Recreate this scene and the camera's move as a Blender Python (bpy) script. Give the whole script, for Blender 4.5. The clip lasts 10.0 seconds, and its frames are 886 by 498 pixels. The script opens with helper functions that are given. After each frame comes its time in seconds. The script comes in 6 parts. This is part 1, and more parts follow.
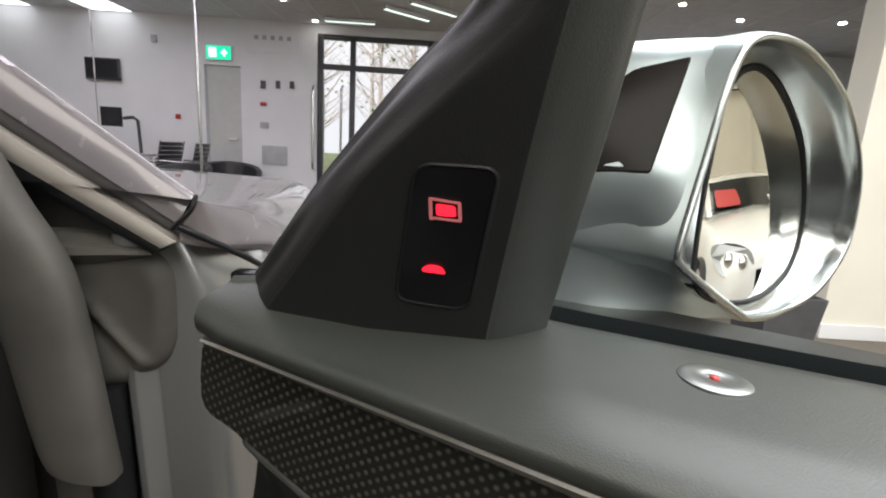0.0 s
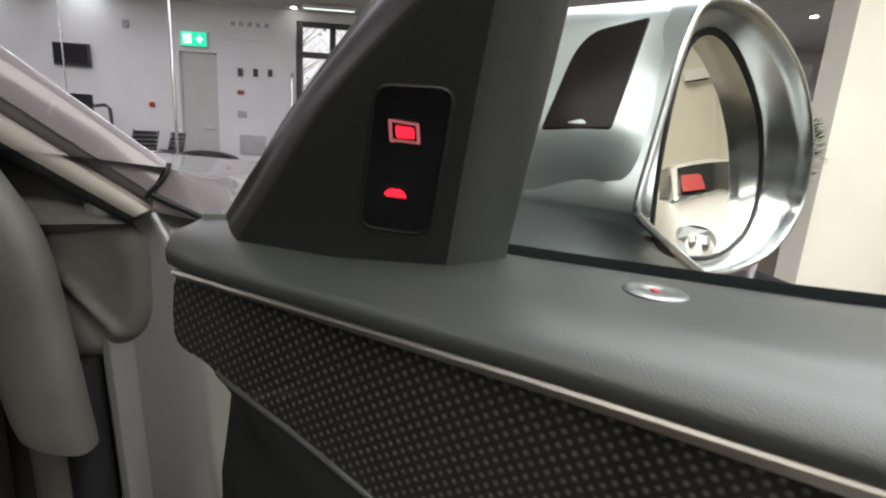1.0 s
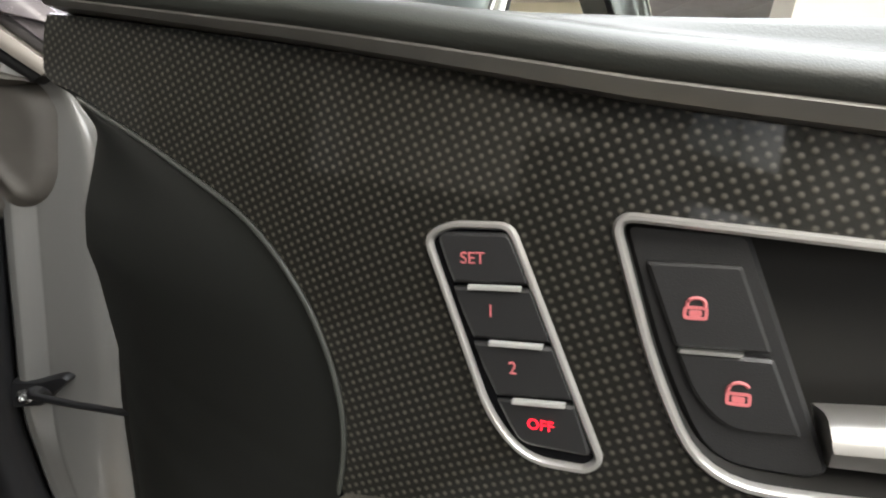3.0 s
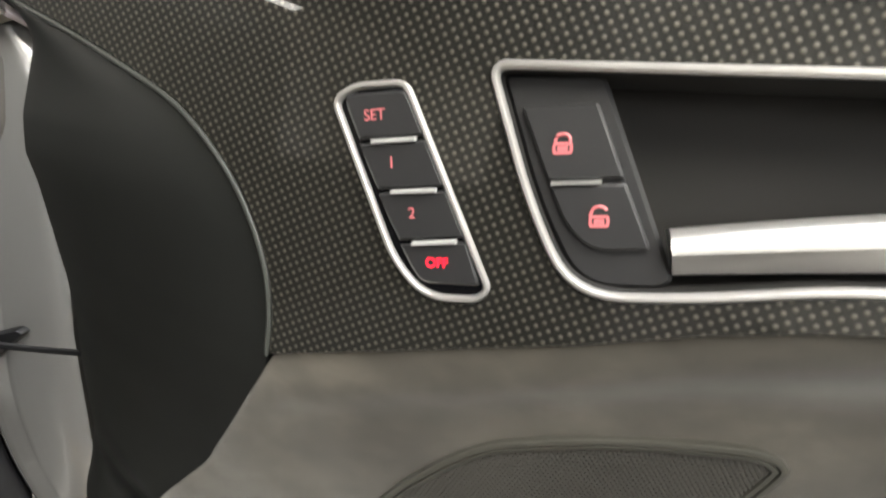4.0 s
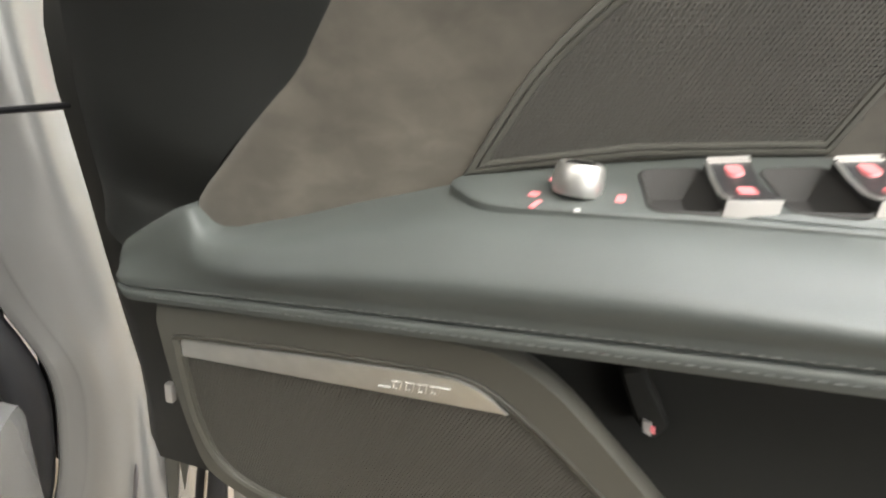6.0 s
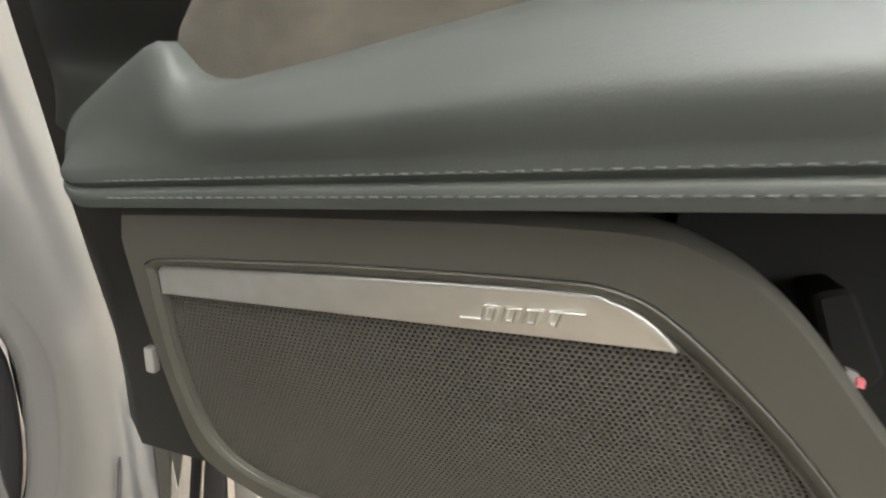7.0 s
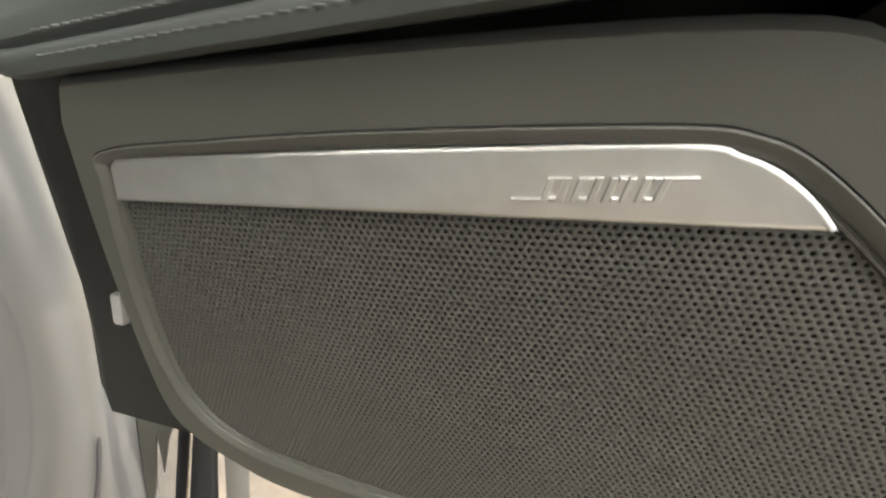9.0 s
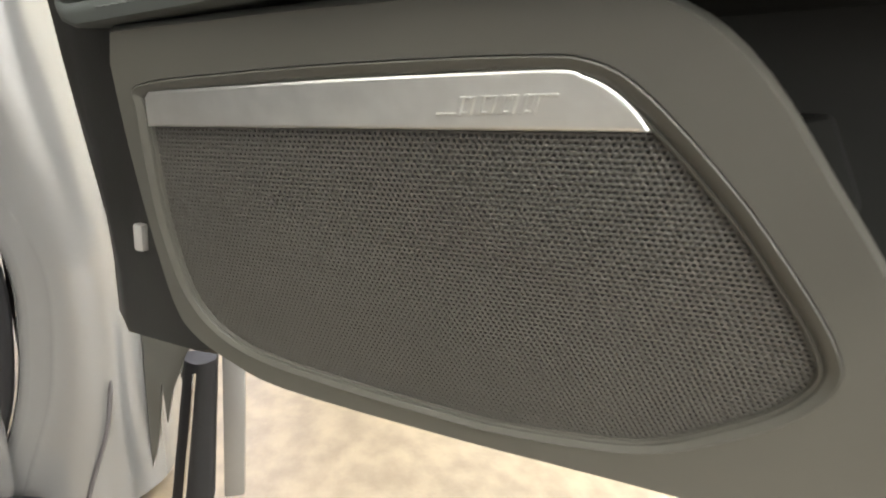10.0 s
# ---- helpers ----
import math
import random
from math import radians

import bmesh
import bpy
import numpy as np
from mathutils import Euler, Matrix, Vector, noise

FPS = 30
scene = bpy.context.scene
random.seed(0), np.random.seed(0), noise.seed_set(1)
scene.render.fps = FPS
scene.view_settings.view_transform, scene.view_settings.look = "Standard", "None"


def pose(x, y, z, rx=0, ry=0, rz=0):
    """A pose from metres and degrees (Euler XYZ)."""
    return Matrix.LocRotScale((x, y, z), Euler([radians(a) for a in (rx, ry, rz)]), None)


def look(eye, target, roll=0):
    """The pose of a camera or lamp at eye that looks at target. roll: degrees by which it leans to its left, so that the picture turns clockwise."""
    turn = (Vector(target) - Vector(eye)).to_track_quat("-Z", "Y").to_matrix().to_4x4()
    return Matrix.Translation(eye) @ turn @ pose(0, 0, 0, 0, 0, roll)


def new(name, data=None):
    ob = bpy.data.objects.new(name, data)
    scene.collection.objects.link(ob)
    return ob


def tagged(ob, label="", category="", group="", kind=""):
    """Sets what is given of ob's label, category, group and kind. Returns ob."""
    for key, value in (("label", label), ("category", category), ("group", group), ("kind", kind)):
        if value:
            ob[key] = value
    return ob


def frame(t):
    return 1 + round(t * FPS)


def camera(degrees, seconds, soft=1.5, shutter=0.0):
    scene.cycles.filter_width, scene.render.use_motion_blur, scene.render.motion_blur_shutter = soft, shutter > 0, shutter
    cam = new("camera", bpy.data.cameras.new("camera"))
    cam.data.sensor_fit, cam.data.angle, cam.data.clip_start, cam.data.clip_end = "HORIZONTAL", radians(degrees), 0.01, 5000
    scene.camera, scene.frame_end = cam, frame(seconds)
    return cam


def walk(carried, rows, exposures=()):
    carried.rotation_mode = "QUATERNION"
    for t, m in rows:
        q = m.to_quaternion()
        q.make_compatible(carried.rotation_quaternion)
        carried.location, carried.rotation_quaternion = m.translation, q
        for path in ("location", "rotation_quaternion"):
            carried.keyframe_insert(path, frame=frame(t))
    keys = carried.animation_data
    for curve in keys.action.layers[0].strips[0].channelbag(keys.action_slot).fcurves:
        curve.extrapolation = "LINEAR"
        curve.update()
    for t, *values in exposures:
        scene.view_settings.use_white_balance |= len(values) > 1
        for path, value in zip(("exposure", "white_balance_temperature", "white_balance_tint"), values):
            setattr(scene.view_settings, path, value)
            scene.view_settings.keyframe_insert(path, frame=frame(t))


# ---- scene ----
cam = camera(85.69, 10.0, soft=2.0, shutter=0.35)
PATH = [
    (0, (0.0000, 0.0000, 1.0500), (0.0123, 0.9794, 0.8483), 3.55),
    (0.5, (0.0004, -0.0015, 1.0473), (0.0282, 0.9766, 0.8411), 3.59),
    (1, (0.0080, -0.0132, 1.0307), (0.0585, 0.9619, 0.8148), 3.78),
    (1.5, (0.0160, -0.0322, 1.0081), (0.0906, 0.9388, 0.7810), 3.93),
    (2, (0.0296, -0.0511, 0.9900), (0.1310, 0.9145, 0.7503), 4.14),
    (2.2, (0.0392, -0.0748, 0.9777), (0.1563, 0.8878, 0.7334), 4.47),
    (3.3, (0.0883, -0.0945, 0.9338), (0.2342, 0.8744, 0.7339), 9.38),
    (3.5, (0.0961, -0.1044, 0.9308), (0.2509, 0.8637, 0.7342), 9.17),
    (4, (0.1053, -0.1216, 0.8974), (0.2933, 0.8364, 0.6809), 8.31),
    (4.5, (0.1071, -0.1219, 0.8654), (0.3317, 0.8197, 0.6145), 7.48),
    (5, (0.0841, -0.1287, 0.8112), (0.3410, 0.7959, 0.5300), 6.90),
    (5.5, (0.0568, -0.1327, 0.7694), (0.3366, 0.7773, 0.4634), 6.74),
    (6, (0.0391, -0.1132, 0.7116), (0.3360, 0.7857, 0.3895), 6.74),
    (6.2, (0.0281, -0.0981, 0.6907), (0.3362, 0.7991, 0.3743), 6.76),
    (7.5, (0.0253, -0.0128, 0.6198), (0.3270, 0.8791, 0.2829), 5.88),
    (8, (0.0206, 0.0000, 0.6167), (0.3242, 0.8908, 0.2784), 5.57),
    (8.5, (0.0251, 0.0027, 0.6102), (0.3320, 0.8959, 0.2816), 5.98),
    (9, (0.0297, -0.0079, 0.5858), (0.3361, 0.8840, 0.2532), 6.63),
    (9.5, (0.0270, -0.0230, 0.5735), (0.3349, 0.8689, 0.2421), 7.68),
    (10, (0.0372, -0.0668, 0.5706), (0.3332, 0.8309, 0.2442), 8.33),
]
walk(cam, [(t, look(eye, target, roll)) for t, eye, target, roll in PATH], [(0.0, 0.58), (2.0, 0.66), (3.5, 1.55), (5.0, 2.15), (6.0, 2.35), (8.0, 2.35), (10.0, 2.65)])

# mirror glass: radius of its curve and its set; and the stand of the car that it shows
MIRROR_R, MIRROR_YAW, MIRROR_TILT = 1.405, 0.1204, 0.0983
WHITE_CAR = (5.15, 1.477, 0.0, 0, 0, -94.5)

# ---------- world, lamps ----------
world = bpy.data.worlds.new("world")
scene.world = world
world.use_nodes = True
wn = world.node_tree.nodes
sky = wn.new("ShaderNodeTexSky")
sky.sky_type, sky.sun_disc = "NISHITA", False
sky.dust_density, sky.ozone_density = 6.0, 0.5
sky.sun_elevation, sky.sun_rotation = radians(35), radians(200)
world.node_tree.links.new(sky.outputs[0], wn["Background"].inputs[0])
wn["Background"].inputs[1].default_value = 0.15

sun = new("sun", bpy.data.lights.new("sun", "SUN"))
sun.data.energy, sun.data.angle, sun.data.color = 2.0, radians(10), (1.0, 0.96, 0.9)
sun.matrix_world = look((0, 0, 10), (3, 4, 0))


def area_lamp(x, y, z, sx, sy, watts, colour, target=None):
    lamp = new("fill_lamp", bpy.data.lights.new("fill_lamp", "AREA"))
    lamp.data.shape, lamp.data.size, lamp.data.size_y = "RECTANGLE", sx, sy
    lamp.data.energy, lamp.data.color = watts, colour
    lamp.matrix_world = look((x, y, z), target or (x, y + 0.001, 0))
    return lamp


COOL, WARM, LILAC = (0.95, 0.98, 1.0), (1.0, 0.96, 0.87), (0.94, 0.885, 1.0)
# fill lamps without fittings, added and tuned to balance the room's light
area_lamp(-1.5, 3.5, 2.70, 3.0, 3.0, 44, LILAC)
area_lamp(-4.4, 5.2, 2.70, 3.4, 2.6, 24, LILAC)
area_lamp(3.4, 5.4, 2.70, 3.0, 2.4, 34, COOL)
area_lamp(1.4, 0.2, 2.70, 2.6, 2.6, 105, COOL)
area_lamp(0.5, -1.85, 2.70, 3.6, 2.0, 76, WARM)
area_lamp(-4.6, -1.4, 2.70, 3.0, 3.0, 135, WARM)
area_lamp(5.6, -0.4, 5.05, 3.6, 4.0, 165, WARM)
# added daylight lamp behind, standing in a made-up window
area_lamp(2.6, -5.15, 2.05, 4.6, 1.0, 34, (0.93, 0.98, 1.0), (1.0, 0.0, 1.4))

# ---------- materials ----------


def material(name, colour, rough=0.5, metal=0.0, grain=0.0, scale=900.0, coat=0.0, sheen=0.0, mottle=0.0, mscale=9.0, spec=0.5, coords="Object"):
    """A surface with fine relief (grain) and a slow change of tone (mottle)."""
    mat = bpy.data.materials.new(name)
    mat.use_nodes = True
    nt = mat.node_tree
    b = nt.nodes["Principled BSDF"]
    b.inputs["Base Color"].default_value = (*colour, 1)
    b.inputs["Roughness"].default_value = rough
    b.inputs["Metallic"].default_value = metal
    b.inputs["Coat Weight"].default_value = coat
    b.inputs["Coat Roughness"].default_value = 0.025
    b.inputs["Sheen Weight"].default_value = sheen
    b.inputs["Specular IOR Level"].default_value = spec
    tc = nt.nodes.new("ShaderNodeTexCoord")
    if mottle:
        n = nt.nodes.new("ShaderNodeTexNoise")
        n.inputs["Scale"].default_value, n.inputs["Detail"].default_value = mscale, 4
        nt.links.new(tc.outputs[coords], n.inputs["Vector"])
        r = nt.nodes.new("ShaderNodeMapRange")
        r.interpolation_type = "SMOOTHSTEP"
        r.inputs["From Min"].default_value, r.inputs["From Max"].default_value = 0.22, 0.78
        r.inputs["To Min"].default_value, r.inputs["To Max"].default_value = 1 - mottle, 1 + mottle
        nt.links.new(n.outputs["Fac"], r.inputs["Value"])
        m = nt.nodes.new("ShaderNodeVectorMath")
        m.operation = "SCALE"
        m.inputs[0].default_value = colour
        nt.links.new(r.outputs["Result"], m.inputs["Scale"])
        nt.links.new(m.outputs["Vector"], b.inputs["Base Color"])
        r2 = nt.nodes.new("ShaderNodeMapRange")
        r2.inputs["To Min"].default_value, r2.inputs["To Max"].default_value = max(0.02, rough - 0.04), min(1, rough + 0.04)
        nt.links.new(n.outputs["Fac"], r2.inputs["Value"])
        nt.links.new(r2.outputs["Result"], b.inputs["Roughness"])
    if grain:
        g = nt.nodes.new("ShaderNodeTexVoronoi")
        g.inputs["Scale"].default_value = scale
        nt.links.new(tc.outputs[coords], g.inputs["Vector"])
        bump = nt.nodes.new("ShaderNodeBump")
        bump.inputs["Strength"].default_value, bump.inputs["Distance"].default_value = grain, 0.0004
        nt.links.new(g.outputs["Distance"], bump.inputs["Height"])
        nt.links.new(bump.outputs["Normal"], b.inputs["Normal"])
    return mat


def glowing(name, colour, strength):
    mat = material(name, colour, 0.4)
    b = mat.node_tree.nodes["Principled BSDF"]
    b.inputs["Emission Color"].default_value = (*colour, 1)
    b.inputs["Emission Strength"].default_value = strength
    return mat


SOFT = material("soft_touch_skin", (0.036, 0.0385, 0.0345), 0.42, grain=0.16, scale=1600, mottle=0.12, mscale=14)
ARM = material("stitched_leather", (0.047, 0.0527, 0.0495), 0.58, grain=0.10, scale=1500, mottle=0.10, mscale=18, spec=0.48)
LOWER = material("grained_plastic", (0.052, 0.0505, 0.0425), 0.5, grain=0.10, scale=1900, mottle=0.10, mscale=12)
ENDCAP = material("matt_black_plastic", (0.0100, 0.0106, 0.0099), 0.5, grain=0.10, scale=1900, mottle=0.10, mscale=10, spec=0.26)
# lit copy of the sail plastic for its roll towards the window
POST = material("sail_roll_lit", (0.034, 0.0365, 0.0335), 0.44, grain=0.16, scale=1500, mottle=0.12, spec=0.42)
SEAL = material("seal_rubber", (0.006, 0.007, 0.007), 0.9, mottle=0.1, spec=0.0)
PILLARSEAL = material("taupe_seal", (0.060, 0.055, 0.056), 0.55, mottle=0.15, mscale=30, spec=0.3)
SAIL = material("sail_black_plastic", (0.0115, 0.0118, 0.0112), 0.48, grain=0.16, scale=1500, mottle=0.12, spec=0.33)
SUEDE = material("taupe_suede", (0.064, 0.0575, 0.0465), 0.95, grain=0.3, scale=2600, sheen=0.6, mottle=0.34, mscale=13)


def brush_nap(mat):
    """Suede brushed this way and that: soft streaks and blots on top of the slow change of tone."""
    nt = mat.node_tree
    b = nt.nodes["Principled BSDF"]
    base = b.inputs["Base Color"].links[0].from_socket
    tc = nt.nodes.new("ShaderNodeTexCoord")
    mp = nt.nodes.new("ShaderNodeMapping")
    mp.inputs["Rotation"].default_value, mp.inputs["Scale"].default_value = (0, radians(35), 0), (42, 42, 66)
    n = nt.nodes.new("ShaderNodeTexNoise")
    n.inputs["Scale"].default_value, n.inputs["Detail"].default_value, n.inputs["Distortion"].default_value = 1.0, 6, 0.35
    r = nt.nodes.new("ShaderNodeMapRange")
    r.interpolation_type = "SMOOTHSTEP"
    r.inputs["From Min"].default_value, r.inputs["From Max"].default_value = 0.34, 0.72
    r.inputs["To Min"].default_value, r.inputs["To Max"].default_value = 0.87, 1.18
    m = nt.nodes.new("ShaderNodeVectorMath")
    m.operation = "SCALE"
    nt.links.new(tc.outputs["Object"], mp.inputs["Vector"])
    nt.links.new(mp.outputs["Vector"], n.inputs["Vector"])
    nt.links.new(n.outputs["Fac"], r.inputs["Value"])
    nt.links.new(base, m.inputs[0])
    nt.links.new(r.outputs["Result"], m.inputs["Scale"])
    nt.links.new(m.outputs["Vector"], b.inputs["Base Color"])
    b.inputs["Sheen Roughness"].default_value = 0.35


brush_nap(SUEDE)
BUTTON = material("button_plastic", (0.020, 0.020, 0.021), 0.42, grain=0.15, scale=2000, mottle=0.08)
GLOSSBLACK = material("gloss_black", (0.004, 0.004, 0.005), 0.22, mottle=0.05, spec=0.3)
# painted shut face with the shade of the door gap put into its colour
SHUT = material("shut_face_shaded", (0.014, 0.0138, 0.0125), 0.5, grain=0.15, mottle=0.15, spec=0.35)
RUBBER = material("black_rubber", (0.008, 0.008, 0.009), 0.5, grain=0.2, mottle=0.1, spec=0.25)
ALU = material("satin_aluminium", (0.56, 0.548, 0.53), 0.33, 0.7, mottle=0.04, mscale=60)
BRUSHED = material("brushed_aluminium", (0.62, 0.62, 0.60), 0.42, 1.0, mottle=0.06, mscale=80)
SILVER = material("matt_aluminium_shell", (0.60, 0.685, 0.70), 0.33, 0.85, mottle=0.05, mscale=25)
FUNNEL = material("polished_aluminium", (0.54, 0.575, 0.575), 0.23, 0.95, mottle=0.05, mscale=25)
WHITEMARK = material("pale_marking", (0.36, 0.36, 0.35), 0.45, mottle=0.05)
PAINT = material("taupe_body_paint", (0.160, 0.142, 0.149), 0.26, 0.2, spec=0.3, coat=0.7, mottle=0.03, mscale=40)
# same car paint as PAINT; missing light on the jamb is put into the colour
JAMB = material("body_paint_lit", (0.175, 0.172, 0.166), 0.26, 0.4, coat=1.0)
TRIM = material("satin_trim", (0.31, 0.28, 0.25), 0.36, 0.25, mottle=0.05)
DASH = material("dash_skin", (0.056, 0.051, 0.045), 0.65, grain=0.12, scale=1300, mottle=0.22, mscale=14, spec=0.35)
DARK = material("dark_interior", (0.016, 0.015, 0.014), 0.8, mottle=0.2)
POCKET = material("pocket_liner", (0.011, 0.011, 0.0095), 0.8, grain=0.1, mottle=0.15, spec=0.2)
STRIPMETAL = material("dull_strip_metal", (0.30, 0.289, 0.27), 0.36, 0.85, mottle=0.05, mscale=60)
DULL = material("dull_aluminium", (0.24, 0.245, 0.24), 0.34, 0.9, mottle=0.08, mscale=120)
THREAD = material("grey_thread", (0.062, 0.066, 0.063), 0.8, mottle=0.15, mscale=400)
MESHBACK = material("speaker_backing", (0.030, 0.029, 0.026), 0.9, mottle=0.1)
GRILLE = material("grille_plastic", (0.044, 0.042, 0.037), 0.45, grain=0.2, mottle=0.08)
RED = glowing("red_backlight", (0.9, 0.012, 0.03), 1.2)
PINK = glowing("pink_backlight", (0.58, 0.16, 0.17), 0.075)
GREEN = glowing("green_sign", (0.0, 0.55, 0.30), 0.9)
SIGNWHITE = glowing("lit_white", (0.8, 0.95, 0.88), 0.9)
SPOT = glowing("spot_lamp", (1.0, 0.97, 0.92), 22.0)
LIGHTPANEL = glowing("light_panel", (0.95, 0.98, 1.0), 1.6)
WALLWHITE = material("white_wall_paint", (0.78, 0.78, 0.80), 0.8, mottle=0.03, mscale=2)
WALLCREAM = material("cream_wall_paint", (0.78, 0.75, 0.66), 0.8, mottle=0.03, mscale=2)
CEIL = material("ceiling_tile_grey", (0.72, 0.72, 0.74), 0.9, grain=0.2, scale=60, mottle=0.05, mscale=8)
FRAME = material("dark_aluminium_frame", (0.06, 0.06, 0.065), 0.4, 0.3, mottle=0.1)
DOORWHITE = material("grey_door_paint", (0.56, 0.56, 0.55), 0.6, mottle=0.04)
BLACKLEATHER = material("black_leather", (0.03, 0.03, 0.035), 0.35, grain=0.3, scale=120, mottle=0.15)
SCREEN = material("black_screen", (0.02, 0.02, 0.025), 0.2, mottle=0.05)
STEEL = material("polished_steel", (0.7, 0.7, 0.7), 0.18, 1.0, mottle=0.05)
PAPER = material("grey_notice", (0.45, 0.45, 0.47), 0.8, mottle=0.1)
REDPLASTIC = material("red_plastic", (0.40, 0.03, 0.03), 0.45, mottle=0.05)
WHITECAR = material("white_car_paint", (0.66, 0.66, 0.62), 0.2, coat=1.0, mottle=0.02)
INSERT = material("dark_insert", (0.014, 0.012, 0.011), 0.12, spec=0.12, mottle=0.1, mscale=40)
TINT = material("dark_glass", (0.012, 0.014, 0.014), 0.08, spec=0.3, mottle=0.05)
LEAF = material("green_leaf", (0.06, 0.14, 0.04), 0.5, mottle=0.4, mscale=12)
PLANTER = material("slate_planter", (0.07, 0.07, 0.075), 0.6, mottle=0.15)
GRASS = material("grass", (0.10, 0.13, 0.06), 0.9, mottle=0.4, mscale=3)
SKYGLOW = glowing("overcast_backdrop", (0.84, 0.87, 0.95), 0.62)
SKYGLOW.node_tree.nodes["Principled BSDF"].inputs["Base Color"].default_value = (0.02, 0.02, 0.02, 1)
BARK = material("bark", (0.42, 0.40, 0.41), 0.9, mottle=0.3, mscale=6)
MIRROR = material("mirror_glass", (0.90, 0.90, 0.86), 0.015, 1.0)


def carbon_material():
    """Twill weave under clear lacquer: small lit tows on a near-black ground, set by the panel's own length and height."""
    mat = bpy.data.materials.new("carbon_weave")
    mat.use_nodes = True
    nt, L = mat.node_tree, mat.node_tree.links
    b = nt.nodes["Principled BSDF"]
    tc = nt.nodes.new("ShaderNodeTexCoord")
    sp = nt.nodes.new("ShaderNodeSeparateXYZ")
    L.new(tc.outputs["Object"], sp.inputs[0])

    def math_node(op, a, b2=None, c=None):
        n = nt.nodes.new("ShaderNodeMath")
        n.operation = op
        for i, v in enumerate((a, b2, c)):
            if v is None:
                continue
            if isinstance(v, (int, float)):
                n.inputs[i].default_value = v
            else:
                L.new(v, n.inputs[i])
        return n.outputs[0]

    # square lattice of lit tows, turned against the panel: cell numbers from length and height, then the distance within a cell
    length, height = sp.outputs[0], sp.outputs[2]
    i = math_node("MULTIPLY_ADD", height, 161.6, math_node("MULTIPLY", length, 248.2))
    j = math_node("MULTIPLY_ADD", height, -254.5, math_node("MULTIPLY", length, 161.6))
    fi = math_node("SUBTRACT", math_node("FRACT", i), 0.5)
    fj = math_node("SUBTRACT", math_node("FRACT", j), 0.5)
    d = math_node("SQRT", math_node("ADD", math_node("POWER", math_node("ABSOLUTE", fi), 2.0), math_node("POWER", math_node("ABSOLUTE", fj), 2.0)))
    dot = nt.nodes.new("ShaderNodeMapRange")
    dot.interpolation_type = "SMOOTHSTEP"
    dot.inputs["From Min"].default_value, dot.inputs["From Max"].default_value = 0.40, 0.06
    L.new(d, dot.inputs["Value"])
    big = nt.nodes.new("ShaderNodeTexNoise")
    big.inputs["Scale"].default_value = 500
    L.new(tc.outputs["Object"], big.inputs["Vector"])
    amount = math_node("MULTIPLY", dot.outputs[0], math_node("MULTIPLY_ADD", big.outputs["Fac"], 0.8, 0.5))
    ramp = nt.nodes.new("ShaderNodeMix")
    ramp.data_type = "RGBA"
    ramp.inputs["A"].default_value, ramp.inputs["B"].default_value = (0.013, 0.0125, 0.0105, 1), (0.112, 0.104, 0.087, 1)
    L.new(amount, ramp.inputs["Factor"])
    L.new(ramp.outputs["Result"], b.inputs["Base Color"])
    b.inputs["Roughness"].default_value = 0.42
    L.new(math_node("MULTIPLY_ADD", dot.outputs[0], 0.2, 0.3), b.inputs["Metallic"])
    b.inputs["Specular IOR Level"].default_value = 0.3
    b.inputs["Coat Weight"].default_value, b.inputs["Coat Roughness"].default_value = 0.8, 0.03
    bump = nt.nodes.new("ShaderNodeBump")
    bump.inputs["Strength"].default_value, bump.inputs["Distance"].default_value = 0.32, 0.0005
    L.new(dot.outputs[0], bump.inputs["Height"])
    L.new(bump.outputs["Normal"], b.inputs["Normal"])
    return mat


CARBON = carbon_material()


def floor_material():
    mat = material("beige_floor_tile", (0.108, 0.083, 0.052), 0.36, grain=0.5, scale=160, mottle=0.26, mscale=24)
    return mat


FLOOR = floor_material()
DARKFLOOR = material("dark_floor_sheet", (0.035, 0.034, 0.034), 0.95, grain=0.4, scale=200, mottle=0.25, mscale=4, spec=0.1)
# tone of the unseen back wall, set by what the trim reflects
WALLDARK = material("grey_wall", (0.50, 0.48, 0.45), 0.8, mottle=0.08, mscale=2)


def fabric_mesh_material():
    """Fine woven loudspeaker cloth: a dense field of tiny pits."""
    mat = material("speaker_cloth", (0.038, 0.036, 0.031), 0.8, grain=0.6, scale=900, mottle=0.1, mscale=20)
    return mat


CLOTH = fabric_mesh_material()

# ---------- building helpers ----------


def finish(bm, name, mat, smooth=38.0):
    bmesh.ops.recalc_face_normals(bm, faces=bm.faces)
    me = bpy.data.meshes.new(name)
    bm.to_mesh(me)
    bm.free()
    me.materials.append(mat)
    if smooth:
        me.shade_smooth()
        me.set_sharp_from_angle(angle=radians(smooth))
    return me


def part(name, bm, mat, parent=None, label="", smooth=38.0):
    ob = new(name, bm if isinstance(bm, bpy.types.Mesh) else finish(bm, name, mat, smooth))
    if parent:
        ob.parent = parent
    if label:
        tagged(ob, label)
    return ob


def thing(name, label, category, m=None, group="", kind=""):
    ob = new(name)
    if m is not None:
        ob.matrix_world = m
    return tagged(ob, label, category, group, kind)


def lerp_table(table):
    """A piecewise-linear function through (x, y) rows."""
    xs, ys = [r[0] for r in table], [r[1] for r in table]
    return lambda x: float(np.interp(x, xs, ys))


def eased(table, reach=0.045):
    """The same function with its bends rounded off."""
    f = lerp_table(table)
    return lambda x: sum(w * f(x + d * reach) for d, w in ((-1, 1), (-0.66, 2), (-0.33, 3), (0, 4), (0.33, 3), (0.66, 2), (1, 1))) / 16


